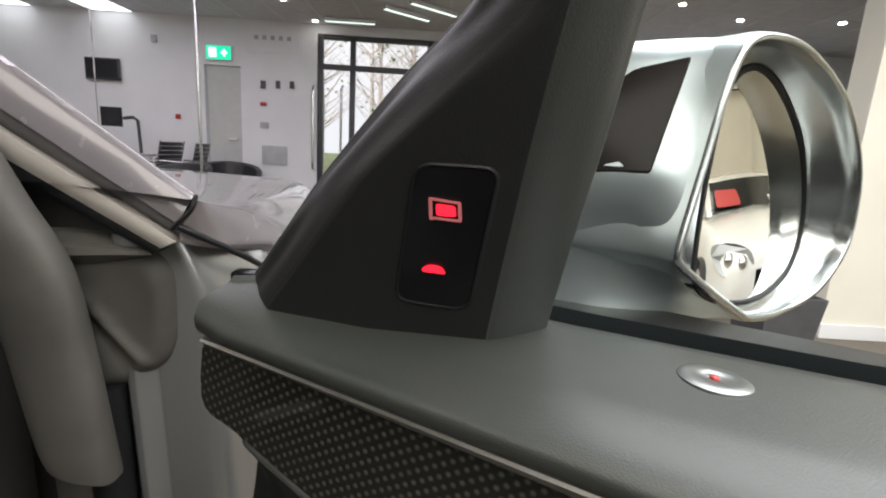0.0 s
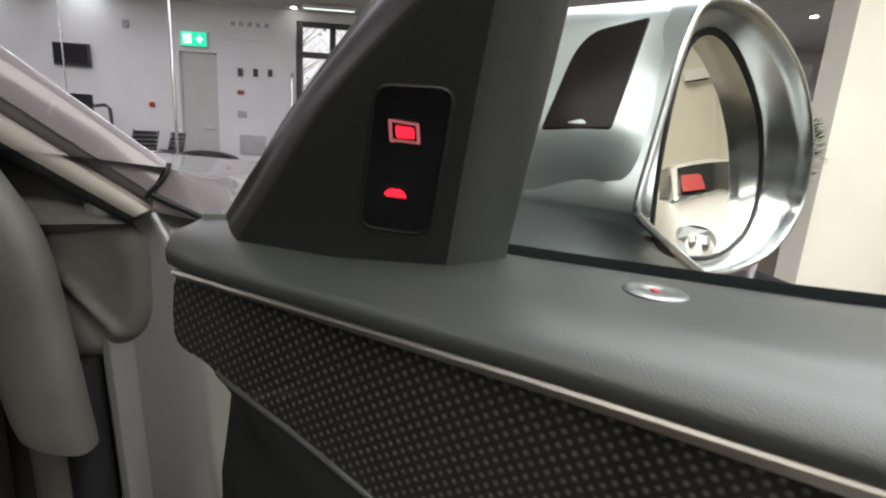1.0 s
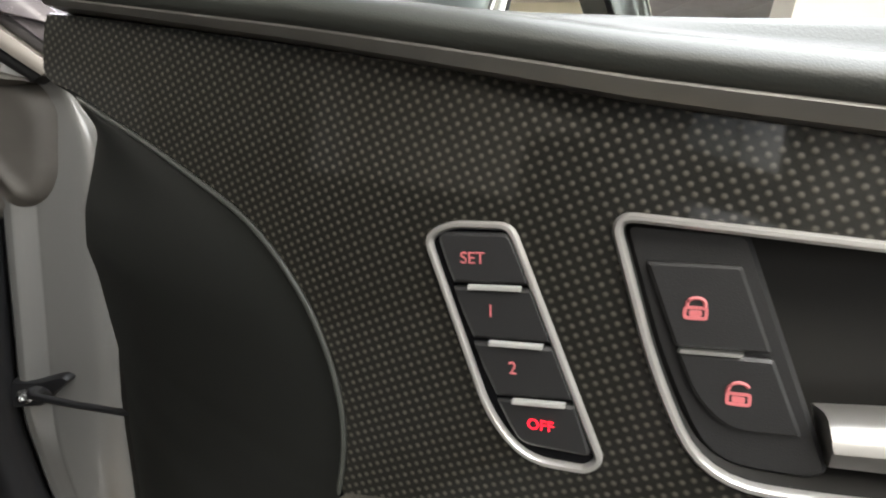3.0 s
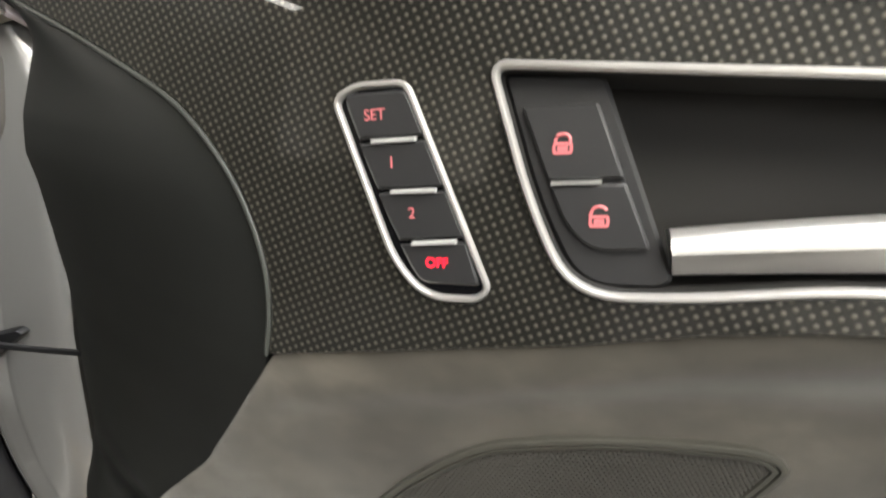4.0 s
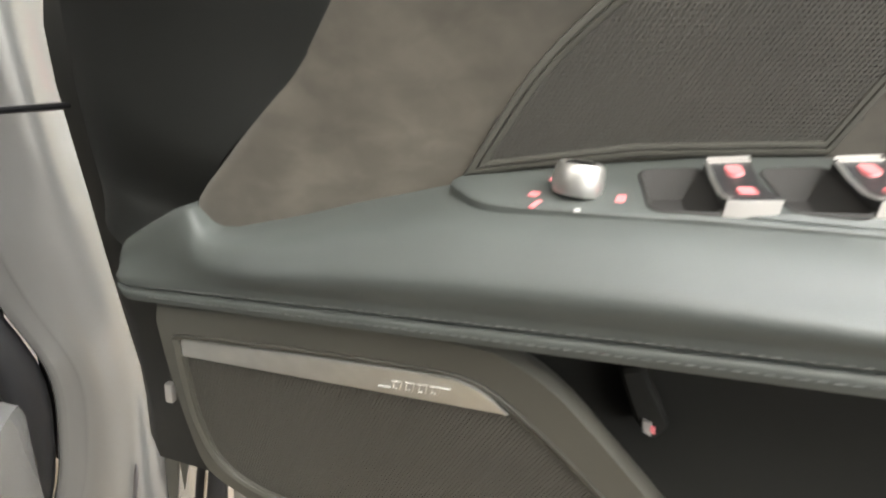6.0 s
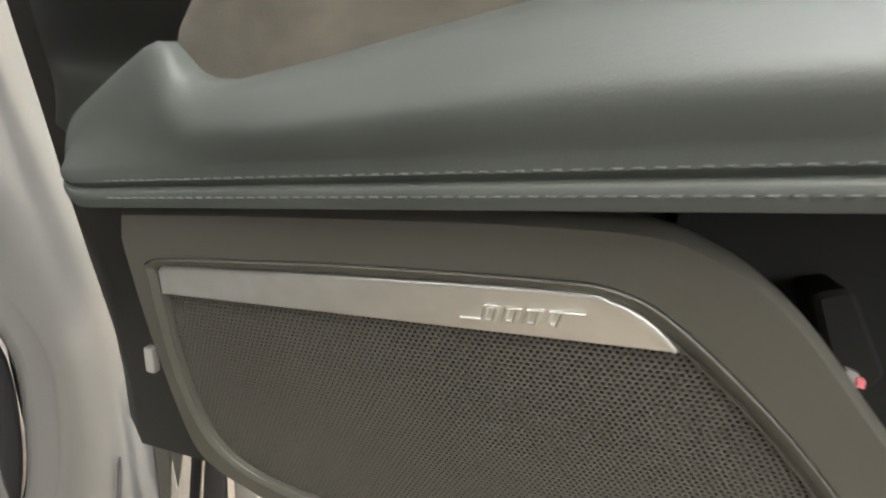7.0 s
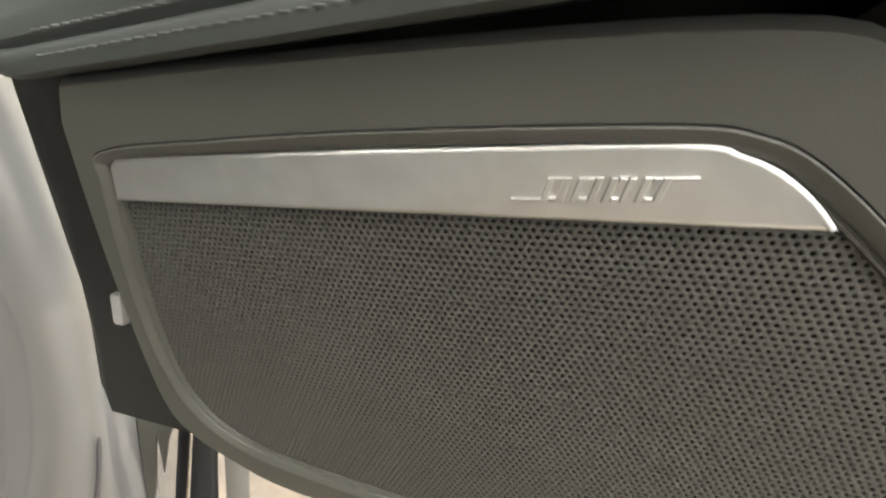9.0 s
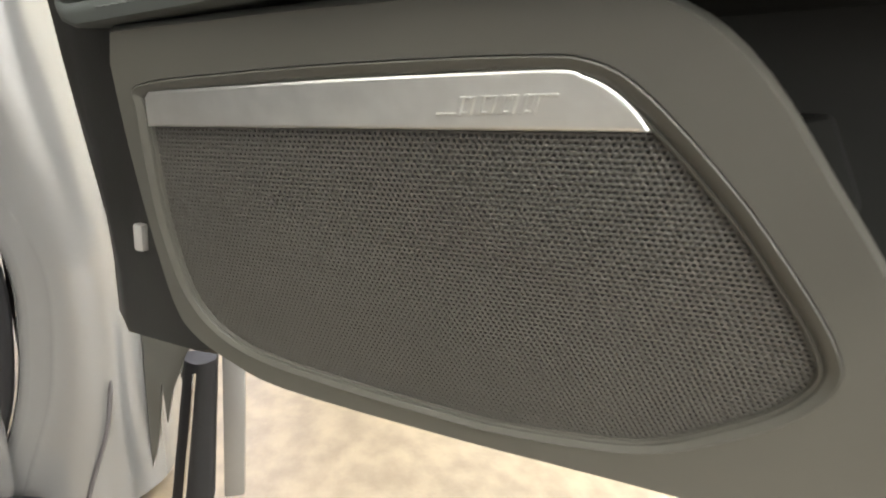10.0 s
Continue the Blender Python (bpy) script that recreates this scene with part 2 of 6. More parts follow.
def smooth_path(pts, closed=False, steps=6):
    """Catmull-Rom through the points (any dimension)."""
    P = [np.array(p, float) for p in pts]
    n, out = len(P), []
    for i in range(n if closed else n - 1):
        if closed:
            a, b, c, d = P[(i - 1) % n], P[i], P[(i + 1) % n], P[(i + 2) % n]
        else:
            a, b, c, d = P[max(i - 1, 0)], P[i], P[i + 1], P[min(i + 2, n - 1)]
        for k in range(steps):
            t = k / steps
            out.append(0.5 * (2 * b + (c - a) * t + (2 * a - 5 * b + 4 * c - d) * t * t + (3 * b - a - 3 * c + d) * t**3))
    if not closed:
        out.append(P[-1])
    return [tuple(p) for p in out]


def round_poly(pts, radius, steps=5):
    """A polygon with rounded corners; radius may be one number or one for each corner."""
    n, out = len(pts), []
    rs = radius if isinstance(radius, (list, tuple)) else [radius] * n
    for i in range(n):
        p, a, b = Vector(pts[i]), Vector(pts[i - 1]), Vector(pts[(i + 1) % n])
        da, db = a - p, b - p
        r = min(rs[i], da.length * 0.48, db.length * 0.48)
        if r < 1e-6:
            out.append(tuple(p))
            continue
        s, e = p + da.normalized() * r, p + db.normalized() * r
        for k in range(steps + 1):
            t = k / steps
            out.append(tuple(s * (1 - t) ** 2 + p * 2 * t * (1 - t) + e * t * t))
    return out


def ccw(loop):
    area = sum(loop[i - 1][0] * loop[i][1] - loop[i][0] * loop[i - 1][1] for i in range(len(loop)))
    return loop if area > 0 else loop[::-1]


def inset(loop, d):
    """The loop moved inwards by d (a counter-clockwise loop)."""
    n, out = len(loop), []
    for i in range(n):
        a, p, b = Vector(loop[i - 1]), Vector(loop[i]), Vector(loop[(i + 1) % n])
        e1, e2 = (p - a), (b - p)
        e1 = e1.normalized() if e1.length > 1e-9 else Vector((1, 0))
        e2 = e2.normalized() if e2.length > 1e-9 else e1
        m = Vector((-e1.y, e1.x)) + Vector((-e2.y, e2.x))
        m = m.normalized() if m.length > 1e-6 else Vector((-e1.y, e1.x))
        c = max(0.45, m.dot(Vector((-e1.y, e1.x))))
        out.append(tuple(p + m * d / c))
    return out


def shrunk(loop, f):
    """The loop drawn in towards its middle."""
    cx, cy = np.mean(loop, axis=0)
    return [(cx + (x - cx) * f, cy + (y - cy) * f) for x, y in loop]


def door_point(u, v, n):
    """Along the door from its front edge, height, and depth towards the cabin, in the door's own axes."""
    return Vector((u, -n, v))


def loft(bm, rings, closed=False):
    """Faces between rows of vertices of equal length."""
    vs = [[bm.verts.new(p) for p in ring] for ring in rings]
    for a, b in zip(vs, vs[1:]):
        m = len(a)
        for i in range(m if closed else m - 1):
            j = (i + 1) % m
            try:
                bm.faces.new((a[i], a[j], b[j], b[i]))
            except ValueError:
                pass
    return vs


def plate(loop, offsets, nf, cap=True, to_point=door_point, bm=None, hole=None, hole_depth=0.0):
    """A bevelled plate or band: the loop is carried through (inset, rise) steps; the last is filled, round a hole if one is given."""
    bm = bm or bmesh.new()
    loop = ccw(loop)
    rings = [[to_point(u, v, nf(u, v) + rise) for u, v in (inset(loop, d) if d else loop)] for d, rise in offsets]
    vs = loft(bm, rings, True)
    if cap and not hole:
        face = bm.faces.new([bm.verts.new(v.co) for v in vs[-1]])
        bmesh.ops.triangulate(bm, faces=[face], quad_method="BEAUTY", ngon_method="BEAUTY")
    elif cap:
        edges = [bm.edges.get((vs[-1][i - 1], vs[-1][i])) for i in range(len(vs[-1]))]
        for one in hole if isinstance(hole[0][0], (tuple, list)) else [hole]:
            one = ccw(one)
            hv = [bm.verts.new(to_point(u, v, nf(u, v) + offsets[-1][1])) for u, v in one]
            edges += [bm.edges.new((hv[i - 1], hv[i])) for i in range(len(hv))]
            if hole_depth:
                low = [bm.verts.new(to_point(u, v, nf(u, v) + offsets[-1][1] - hole_depth)) for u, v in one]
                top = [bm.verts.new(v.co) for v in hv]
                for i in range(len(hv)):
                    bm.faces.new((top[i - 1], top[i], low[i], low[i - 1]))
        bmesh.ops.triangle_fill(bm, use_beauty=True, use_dissolve=False, edges=edges)
    return bm


def tube(path, radius, sides=8, bm=None, squash=1.0, ends=True):
    """A round bar along a path; radius may be a list."""
    bm = bm or bmesh.new()
    P = [Vector(p) for p in path]
    rs = radius if isinstance(radius, (list, tuple)) else [radius] * len(P)
    up = Vector((0, 0, 1))
    rings = []
    for i, p in enumerate(P):
        t = (P[min(i + 1, len(P) - 1)] - P[max(i - 1, 0)]).normalized()
        ref = up if abs(t.dot(up)) < 0.95 else Vector((1, 0, 0))
        s = t.cross(ref).normalized()
        w = s.cross(t).normalized()
        rings.append([p + (s * math.cos(a) + w * math.sin(a) * squash) * rs[i] for a in (2 * math.pi * k / sides for k in range(sides))])
    vs = loft(bm, rings, True)
    if ends:
        bm.faces.new(vs[0][::-1])
        bm.faces.new(vs[-1])
    return bm


def box(x0, x1, y0, y1, z0, z1, bevel=0.0, bm=None):
    bm = bm or bmesh.new()
    made = bmesh.ops.create_cube(bm, size=1.0)
    for v in made["verts"]:
        v.co = Vector((x0 + (v.co.x + 0.5) * (x1 - x0), y0 + (v.co.y + 0.5) * (y1 - y0), z0 + (v.co.z + 0.5) * (z1 - z0)))
    if bevel:
        edges = list({e for v in made["verts"] for e in v.link_edges})
        bmesh.ops.bevel(bm, geom=edges, offset=bevel, segments=2, affect="EDGES", profile=0.6)
    return bm


def lettering(text, size, name, mat, place, parent):
    """Raised lettering on the door: place maps (x, y) of the text to the door."""
    cu = bpy.data.curves.new(name, "FONT")
    cu.body, cu.size, cu.align_x, cu.align_y, cu.extrude = text, size, "CENTER", "CENTER", 0.0001
    tmp = bpy.data.objects.new(name, cu)
    me = bpy.data.meshes.new_from_object(tmp)
    bpy.data.objects.remove(tmp)
    bpy.data.curves.remove(cu)
    for v in me.vertices:
        v.co = place(v.co.x, v.co.y, v.co.z)
    me.materials.clear()
    me.materials.append(mat)
    ob = new(name, me)
    ob.parent = parent
    return ob

# ---------- the open front door ----------
DOOR = pose(-0.09, 0.19, 0, 0, 0, -30)
door = thing("car_door", "open car door with carbon trim, suede and black leather", "car door", DOOR)


def n_carbon(u, v):
    return 0.048 - 0.043 * u - 0.037 * v


def n_suede(u, v):
    return -0.171 - 0.228 * u + 0.285 * v


def n_low(u, v):
    return -0.139 + 0.068 * u + 0.215 * v


def n_sail(u, v):
    return -0.374 - 0.40 * u + 0.402 * v


U_END = 0.92


strip_v = lerp_table([(0.0, 0.9782), (0.10, 0.9746), (0.165, 0.9721), (0.235, 0.9681), (0.277, 0.9654), (0.36, 0.9630), (0.60, 0.9560), (0.92, 0.9450)])


# the window line climbs a little towards the back
shoulder_rise = lerp_table([(0.0, 0.0), (0.23, 0.0), (0.30, 0.0026), (0.45, 0.0100), (0.92, 0.0200)])


# shoulder under the window: a soft rolled cap
def build_shoulder():
    rings = []
    for u in np.linspace(0.012, U_END, 46):
        k = min(1.0, 0.35 + (u - 0.012) / 0.016) ** 0.5
        base, vs = n_carbon(u, 0.97), strip_v(u)
        seal = -0.036 - 0.021 * min(1.0, max(0.0, (u - 0.06) / 0.05)) - 0.10 * max(0, u - 0.13)
        if u < 0.06:
            seal = base - 0.012 - (base + 0.024) * min(1.0, (u - 0.012) / 0.048) ** 0.6
        top = 0.9945 - 0.0070 * min(1.0, max(0.0, (u - 0.035) / 0.03)) + shoulder_rise(u)
        prof = [(base - 0.006, vs - 0.001), (base + 0.007 * k, vs - 0.0002), (base + 0.0105 * k, vs + 0.0035), (base + 0.0100 * k, vs + 0.0075),
                (base + 0.0045 * k, min(vs + 0.0125, top - 0.004)), (base - 0.006, min(vs + 0.0158, top - 0.0012)), (max(base - 0.020, seal + 0.003), top), (seal, top + 0.0002), (seal - 0.002, 0.970)]
        prof = smooth_path(prof, steps=4)
        rings.append([door_point(u, v, n) for n, v in prof])
    bm = bmesh.new()
    vs = loft(bm, rings)
    bm.faces.new(vs[0])
    return bm


part("shoulder", build_shoulder(), SOFT, door, "dark grey soft-touch window shoulder")

# bright strip under the shoulder
rings = []
for u in np.linspace(0.018, U_END, 40):
    base, vs = n_carbon(u, 0.97), strip_v(u)
    h = 0.0032 + 0.0022 * min(1, max(0, (u - 0.06) / 0.22))
    rings.append([door_point(u, v, n) for n, v in ((base - 0.002, vs + 0.0002), (base + 0.0082, vs + 0.0002), (base + 0.0088, vs - 0.0008), (base + 0.0080, vs - h * 0.5), (base + 0.0064, vs - h), (base - 0.004, vs - h - 0.001))])
bm = bmesh.new()
loft(bm, rings)
part("bright_strip", bm, STRIPMETAL, door, "satin aluminium strip")

# carbon trim with the handle opening
FLAP = [(0.030, 0.9365), (0.046, 0.9310), (0.070, 0.9235), (0.103, 0.9115), (0.136, 0.8975), (0.160, 0.879), (0.177, 0.859), (0.189, 0.836), (0.194, 0.815), (0.1945, 0.794)]
BOTTOM = [(0.1945, 0.794), (0.267, 0.816), (0.324, 0.8335), (0.39, 0.855), (0.50, 0.874), (0.70, 0.888), (U_END, 0.893)]
carbon_loop = [(U_END, strip_v(U_END) - 0.004)] + [(u, strip_v(u) - 0.004) for u in np.linspace(0.8, 0.03, 14)]
carbon_loop += [(0.008, 0.9730), (0.0055, 0.968), (0.0045, 0.956), (0.0050, 0.947), (0.0075, 0.9425), (0.0125, 0.9400), (0.020, 0.9388)]
carbon_loop += smooth_path(FLAP, steps=4)[:-1] + smooth_path(BOTTOM, steps=3)
RECESS = round_poly([(0.2755, 0.9255), (0.40, 0.9335), (0.69, 0.934), (0.69, 0.898), (0.40, 0.8735), (0.352, 0.859), (0.317, 0.852), (0.297, 0.881)], [0.006, 0.01, 0.02, 0.02, 0.02, 0.02, 0.018, 0.02], 6)
bm = plate(carbon_loop, [(0, -0.012), (0, -0.002), (0.0012, 0.0)], n_carbon, hole=RECESS, hole_depth=0.004)
part("carbon_trim", bm, CARBON, door, "lacquered woven carbon trim", smooth=25)

# frame of the handle opening, and the bowl behind it
bm = plate(RECESS, [(-0.0022, -0.001), (-0.0022, 0.0012), (-0.0014, 0.0024), (-0.0002, 0.0024), (0.0008, 0.0012), (0.0010, -0.004)], n_carbon, cap=False)
part("handle_frame", bm, ALU, door, "satin aluminium handle surround")
bm = plate(RECESS, [(0.0010, -0.0005), (0.0012, -0.006), (0.0016, -0.030)], n_carbon)
part("handle_bowl", bm, DARK, door, "dark recess behind the door handle")
# lock and unlock buttons on a raised block inside the opening
LOCKBLOCK = round_poly([(0.2772, 0.9242), (0.3125, 0.9275), (0.349, 0.8625), (0.345, 0.8585), (0.3185, 0.8535), (0.2985, 0.8810)], [0.005, 0.003, 0.003, 0.004, 0.016, 0.018], 5)
bm = plate(LOCKBLOCK, [(0, -0.03), (0, -0.0075), (0.0015, -0.006)], n_carbon)
lockblock = part("lock_switch", bm, BUTTON, door, "black central locking switch")
top = round_poly([(0.2865, 0.9135), (0.3125, 0.918), (0.3262, 0.894), (0.3005, 0.889)], 0.0015, 3)
low = round_poly([(0.3012, 0.8878), (0.3268, 0.8928), (0.3395, 0.8715), (0.3205, 0.8672), (0.3095, 0.8745)], [0.0015, 0.0015, 0.002, 0.008, 0.008], 5)
for lp in (top, low):
    part("button", plate(lp, [(0, -0.007), (0.0002, -0.0040), (0.0012, -0.0032)], n_carbon), BUTTON, lockblock)
part("gap_line", plate([(0.3020, 0.8893), (0.3190, 0.8926), (0.3186, 0.8910), (0.3017, 0.8877)], [(0, -0.005), (0.0002, -0.0022)], n_carbon), BRUSHED, lockblock)


def padlock(cu, cv, shut):
    """Backlit padlock outline on a button."""
    b = bmesh.new()
    r = lambda du, dv: (cu + du * 0.80 - dv * 0.13, cv + dv * 0.80 + du * 0.15)  # noqa: E731
    body = round_poly([r(-0.0042, -0.0040), r(0.0042, -0.0040), r(0.0042, 0.0012), r(-0.0042, 0.0012)], 0.0012, 3)
    plate(body, [(0, -0.0031), (0, -0.0028), (0.0010, -0.0028), (0.0010, -0.0031)], n_carbon, cap=False, bm=b)
    inner = round_poly([r(-0.0022, -0.0026), r(0.0022, -0.0026), r(0.0022, -0.0004), r(-0.0022, -0.0004)], 0.0006, 2)
    plate(inner, [(0, -0.0031), (0, -0.0028)], n_carbon, bm=b)
    lift = 0 if shut else 0.0006
    arch = [(-0.0030 + (0 if shut else -0.0008), 0.0010)] + [(-0.0030 * math.cos(a), 0.0024 + lift + 0.0020 * math.sin(a)) for a in np.linspace(0.2, math.pi - 0.2, 7)] + ([(0.0030, 0.0010)] if shut else [])
    pts = [r(*p) for p in arch]
    tube([door_point(p[0], p[1], n_carbon(*p) - 0.0029) for p in pts], 0.0006, 5, bm=b)
    return b


part("lock_symbol", padlock(0.3035, 0.9023, True), PINK, lockblock, "pink backlit padlock")
part("unlock_symbol", padlock(0.3205, 0.8795, False), PINK, lockblock, "pink backlit open padlock")

# pull handle: a bright bar that runs back along the opening
rings = []
for s in np.linspace(0, 1, 24):
    u = 0.3435 + s * 0.30
    lo, hi = 0.8655 + 0.245 * (u - 0.35) * (1 - 0.3 * s), 0.8795 + 0.29 * (u - 0.345) * (1 - 0.35 * s)
    n0 = n_carbon(u, 0.87) - 0.002
    sk = 0.0045
    rings.append([door_point(u + sk * (1 - t), v, n) for t, n, v in ((1, n0 - 0.016, hi - 0.001), (1, n0 - 0.006, hi + 0.0006), (0.95, n0 - 0.002, hi - 0.0002), (0.85, n0 + 0.0012, hi - 0.0026), (0.7, n0 + 0.0026, lo + 0.62 * (hi - lo)), (0.55, n0 + 0.0028, lo + 0.52 * (hi - lo)), (0.5, n0 + 0.0010, lo + 0.47 * (hi - lo)), (0.1, n0 - 0.003, lo + 0.001), (0, n0 - 0.006, lo), (0, n0 - 0.016, lo + 0.002))])
bm = bmesh.new()
vs = loft(bm, rings, True)
bm.faces.new(vs[0])
bm.faces.new(vs[-1])
part("pull_handle", bm, ALU, door, "satin aluminium pull handle")

# seat memory switch
MEM = round_poly([(0.2135, 0.9075), (0.2225, 0.9145), (0.2445, 0.9180), (0.2890, 0.8470), (0.2850, 0.8410), (0.2640, 0.8370), (0.2480, 0.8490)], [0.006, 0.006, 0.005, 0.004, 0.004, 0.012, 0.016], 5)
bm = plate(MEM, [(0, -0.001), (0, 0.0014), (0.0007, 0.0024), (0.0018, 0.0024), (0.0026, 0.0012), (0.0027, -0.001)], n_carbon, cap=False)
mem = part("memory_switch", bm, ALU, door, "seat memory switch with aluminium rim and four black buttons")
bm = plate(inset(ccw(MEM), 0.0027), [(0, -0.002), (0, 0.0002)], n_carbon)
part("backing", bm, GLOSSBLACK, mem)


def mem_uv(s, t):
    """Across (0..1) and down (0..1) the memory switch."""
    left = smooth_path([(0.2170, 0.9105), (0.2265, 0.8925), (0.2370, 0.8750), (0.2488, 0.8570), (0.2605, 0.8425)], steps=8)
    right = smooth_path([(0.2450, 0.9155), (0.2560, 0.8985), (0.2668, 0.8812), (0.2775, 0.8640), (0.2865, 0.8465)], steps=8)
    i = t * (len(left) - 1)
    k, f = min(int(i), len(left) - 2), i - min(int(i), len(left) - 2)
    a = np.array(left[k]) * (1 - f) + np.array(left[k + 1]) * f
    b = np.array(right[k]) * (1 - f) + np.array(right[k + 1]) * f
    return tuple(a * (1 - s) + b * s)


for i in range(4):
    t0, t1 = i / 4 + 0.008 + (0.012 if i == 0 else 0), (i + 1) / 4 - 0.008 - (0.015 if i == 3 else 0)
    lp = [mem_uv(s, t0) for s in (0.04, 0.5, 0.96)] + [mem_uv(0.96, (t0 + t1) / 2)] + [mem_uv(s, t1) for s in (0.96, 0.5, 0.06)] + [mem_uv(0.04, (t0 + t1) / 2)]
    rad = [0.004 if i == 0 else 0.0008, 0.0, 0.003 if i == 0 else 0.0008, 0, 0.003 if i == 3 else 0.0008, 0, 0.007 if i == 3 else 0.0008, 0]
    part("button", plate(round_poly(lp, rad, 4), [(0, 0.0), (0.0002, 0.0012), (0.0012, 0.0020)], n_carbon), BUTTON, mem)
for i in (1, 2, 3):
    a, b = mem_uv(0.24, i / 4 + 0.006), mem_uv(0.84, i / 4 + 0.006)
    lp = [(a[0], a[1] - 0.0009), (b[0], b[1] - 0.0009), (b[0], b[1] + 0.0009), (a[0], a[1] + 0.0009)]
    part("button_divider", plate(lp, [(0, 0.0015), (0.0001, 0.0034), (0.0004, 0.0036)], n_carbon), WHITEMARK, mem, "pale raised divider")


def on_mem(cu, cv):
    return lambda x, y, z: door_point(cu + x * 0.98 - y * 0.20, cv + y * 0.98 + x * 0.20, n_carbon(cu, cv) + 0.00235 + z)


lettering("SET", 0.0058, "set_lettering", PINK, on_mem(0.2335, 0.9035), mem)
lettering("1", 0.0062, "digit", PINK, on_mem(0.2430, 0.8870), mem)
lettering("2", 0.0062, "digit", PINK, on_mem(0.2540, 0.8695), mem)
lettering("OFF", 0.0052, "off_lettering", RED, on_mem(0.2668, 0.8528), mem)

# end cap that wraps the front edge of the door
edge_n = lerp_table([(0.40, -0.115), (0.60, -0.090), (0.64, -0.083), (0.68, -0.074), (0.72, -0.068), (0.76, -0.055), (0.80, -0.034), (0.84, -0.010), (0.86, 0.0), (0.88, 0.002), (0.905, -0.002), (0.945, -0.008)])
edge_u = lerp_table([(0.40, -0.050), (0.60, -0.062), (0.64, -0.062), (0.68, -0.058), (0.72, -0.054), (0.76, -0.042), (0.80, -0.020), (0.84, 0.008), (0.86, 0.015), (0.88, 0.018), (0.905, 0.019), (0.923, 0.019), (0.935, 0.016), (0.945, 0.010)])
inner = smooth_path([(0.030, 0.596), (0.060, 0.618), (0.081, 0.628), (0.090, 0.648), (0.109, 0.670), (0.146, 0.710), (0.166, 0.742), (0.181, 0.769), (0.1935, 0.793), (0.193, 0.815), (0.188, 0.836), (0.176, 0.859), (0.159, 0.879), (0.135, 0.897), (0.102, 0.911), (0.069, 0.9230), (0.045, 0.9305), (0.030, 0.9362), (0.020, 0.9385), (0.012, 0.9400), (0.0070, 0.9430)], steps=4)
rings = []
for u, v in inner:
    ni = (n_suede(u, v) if v < 0.793 else n_carbon(u, v)) - 0.003 - 0.011 * min(1.0, max(0.0, (0.665 - v) / 0.025))
    eu, en = edge_u(v), edge_n(v)
    row = []
    for s in np.linspace(0, 1, 12):
        bulge = 0.010 * math.sin(math.pi * s) * (0.6 + 0.4 * s)
        row.append(door_point(u + (eu - u) * s, v, ni + (en - ni) * s + bulge))
    row.append(door_point(eu - 0.004, v, en - 0.02))
    row.append(door_point(eu - 0.002, v, en - 0.05))
    rings.append(row)
bm = bmesh.new()
loft(bm, rings)
part("end_cap", bm, ENDCAP, door, "matt black plastic end cap of the door")

# raised bead along the cap's edge against the carbon
flap = smooth_path(FLAP, steps=4)
bm = tube([door_point(u - 0.0008, v - 0.0006, n_carbon(u, v) - 0.0006) for u, v in flap], [0.0004] + [0.0013] * (len(flap) - 2) + [0.0006], 8)
part("edge_bead", bm, SOFT, door, "thin rounded bead round the end cap")

# suede insert
left_u = lerp_table([(0.622, 0.081), (0.645, 0.089), (0.670, 0.110), (0.710, 0.146), (0.742, 0.166), (0.769, 0.181), (0.795, 0.1945), (0.9, 0.20)])
arm_v = lerp_table([(0.0255, 0.592), (0.028, 0.600), (0.032, 0.6065), (0.040, 0.6123), (0.050, 0.6190), (0.060, 0.6257), (0.070, 0.6322), (0.078, 0.6372), (0.083, 0.6390), (0.0865, 0.6385), (0.0900, 0.6350), (0.094, 0.6300), (0.099, 0.6285), (0.106, 0.6290), (0.130, 0.637), (0.169, 0.651), (0.220, 0.669), (0.300, 0.688), (0.381, 0.701), (0.60, 0.715), (1.0, 0.72)])
bot = smooth_path(BOTTOM, steps=6)
carb_v = lerp_table(bot)


def n_suede_full(u, v):
    top = carb_v(u) if u > 0.1945 else 0.795
    near = max(0.0, top - v)
    gap = n_carbon(u, top) - 0.003 - n_suede(u, top)
    return n_suede(u, v) + gap * math.exp(-((near / 0.022) ** 2)) + 0.0035 * math.exp(-(((near - 0.018) / 0.012) ** 2))


rings = []
for s in np.linspace(0, 1, 70):
    row = []
    u_far = 0.081 + (U_END - 0.081) * s ** 1.35
    v0 = min(arm_v(u_far), 0.628 if u_far < 0.106 else 9.0) - 0.006
    # rows run from the armrest up to the carbon edge; left of it they end on the curved edge
    for t in np.linspace(0, 1, 30):
        if u_far >= 0.1945:
            v = v0 + (carb_v(u_far) + 0.001 - v0) * t
        else:
            v_top = float(np.interp(u_far, [0.081, 0.089, 0.110, 0.146, 0.166, 0.181, 0.1945], [0.624, 0.645, 0.670, 0.710, 0.742, 0.769, 0.795]))
            v = v0 + (v_top - v0) * t
        edge = 0.006 * math.exp(-max(0.0, u_far - left_u(v)) / 0.006) if v < 0.79 else 0
        row.append(door_point(u_far, v, n_suede_full(u_far, v) - 0.5 * edge + 0.0022 * math.sin(u_far * 95 + v * 40) * 0.25))
    rings.append(row)
bm = bmesh.new()
loft(bm, rings)
suede = part("suede_insert", bm, SUEDE, door, "taupe suede insert with soft nap")

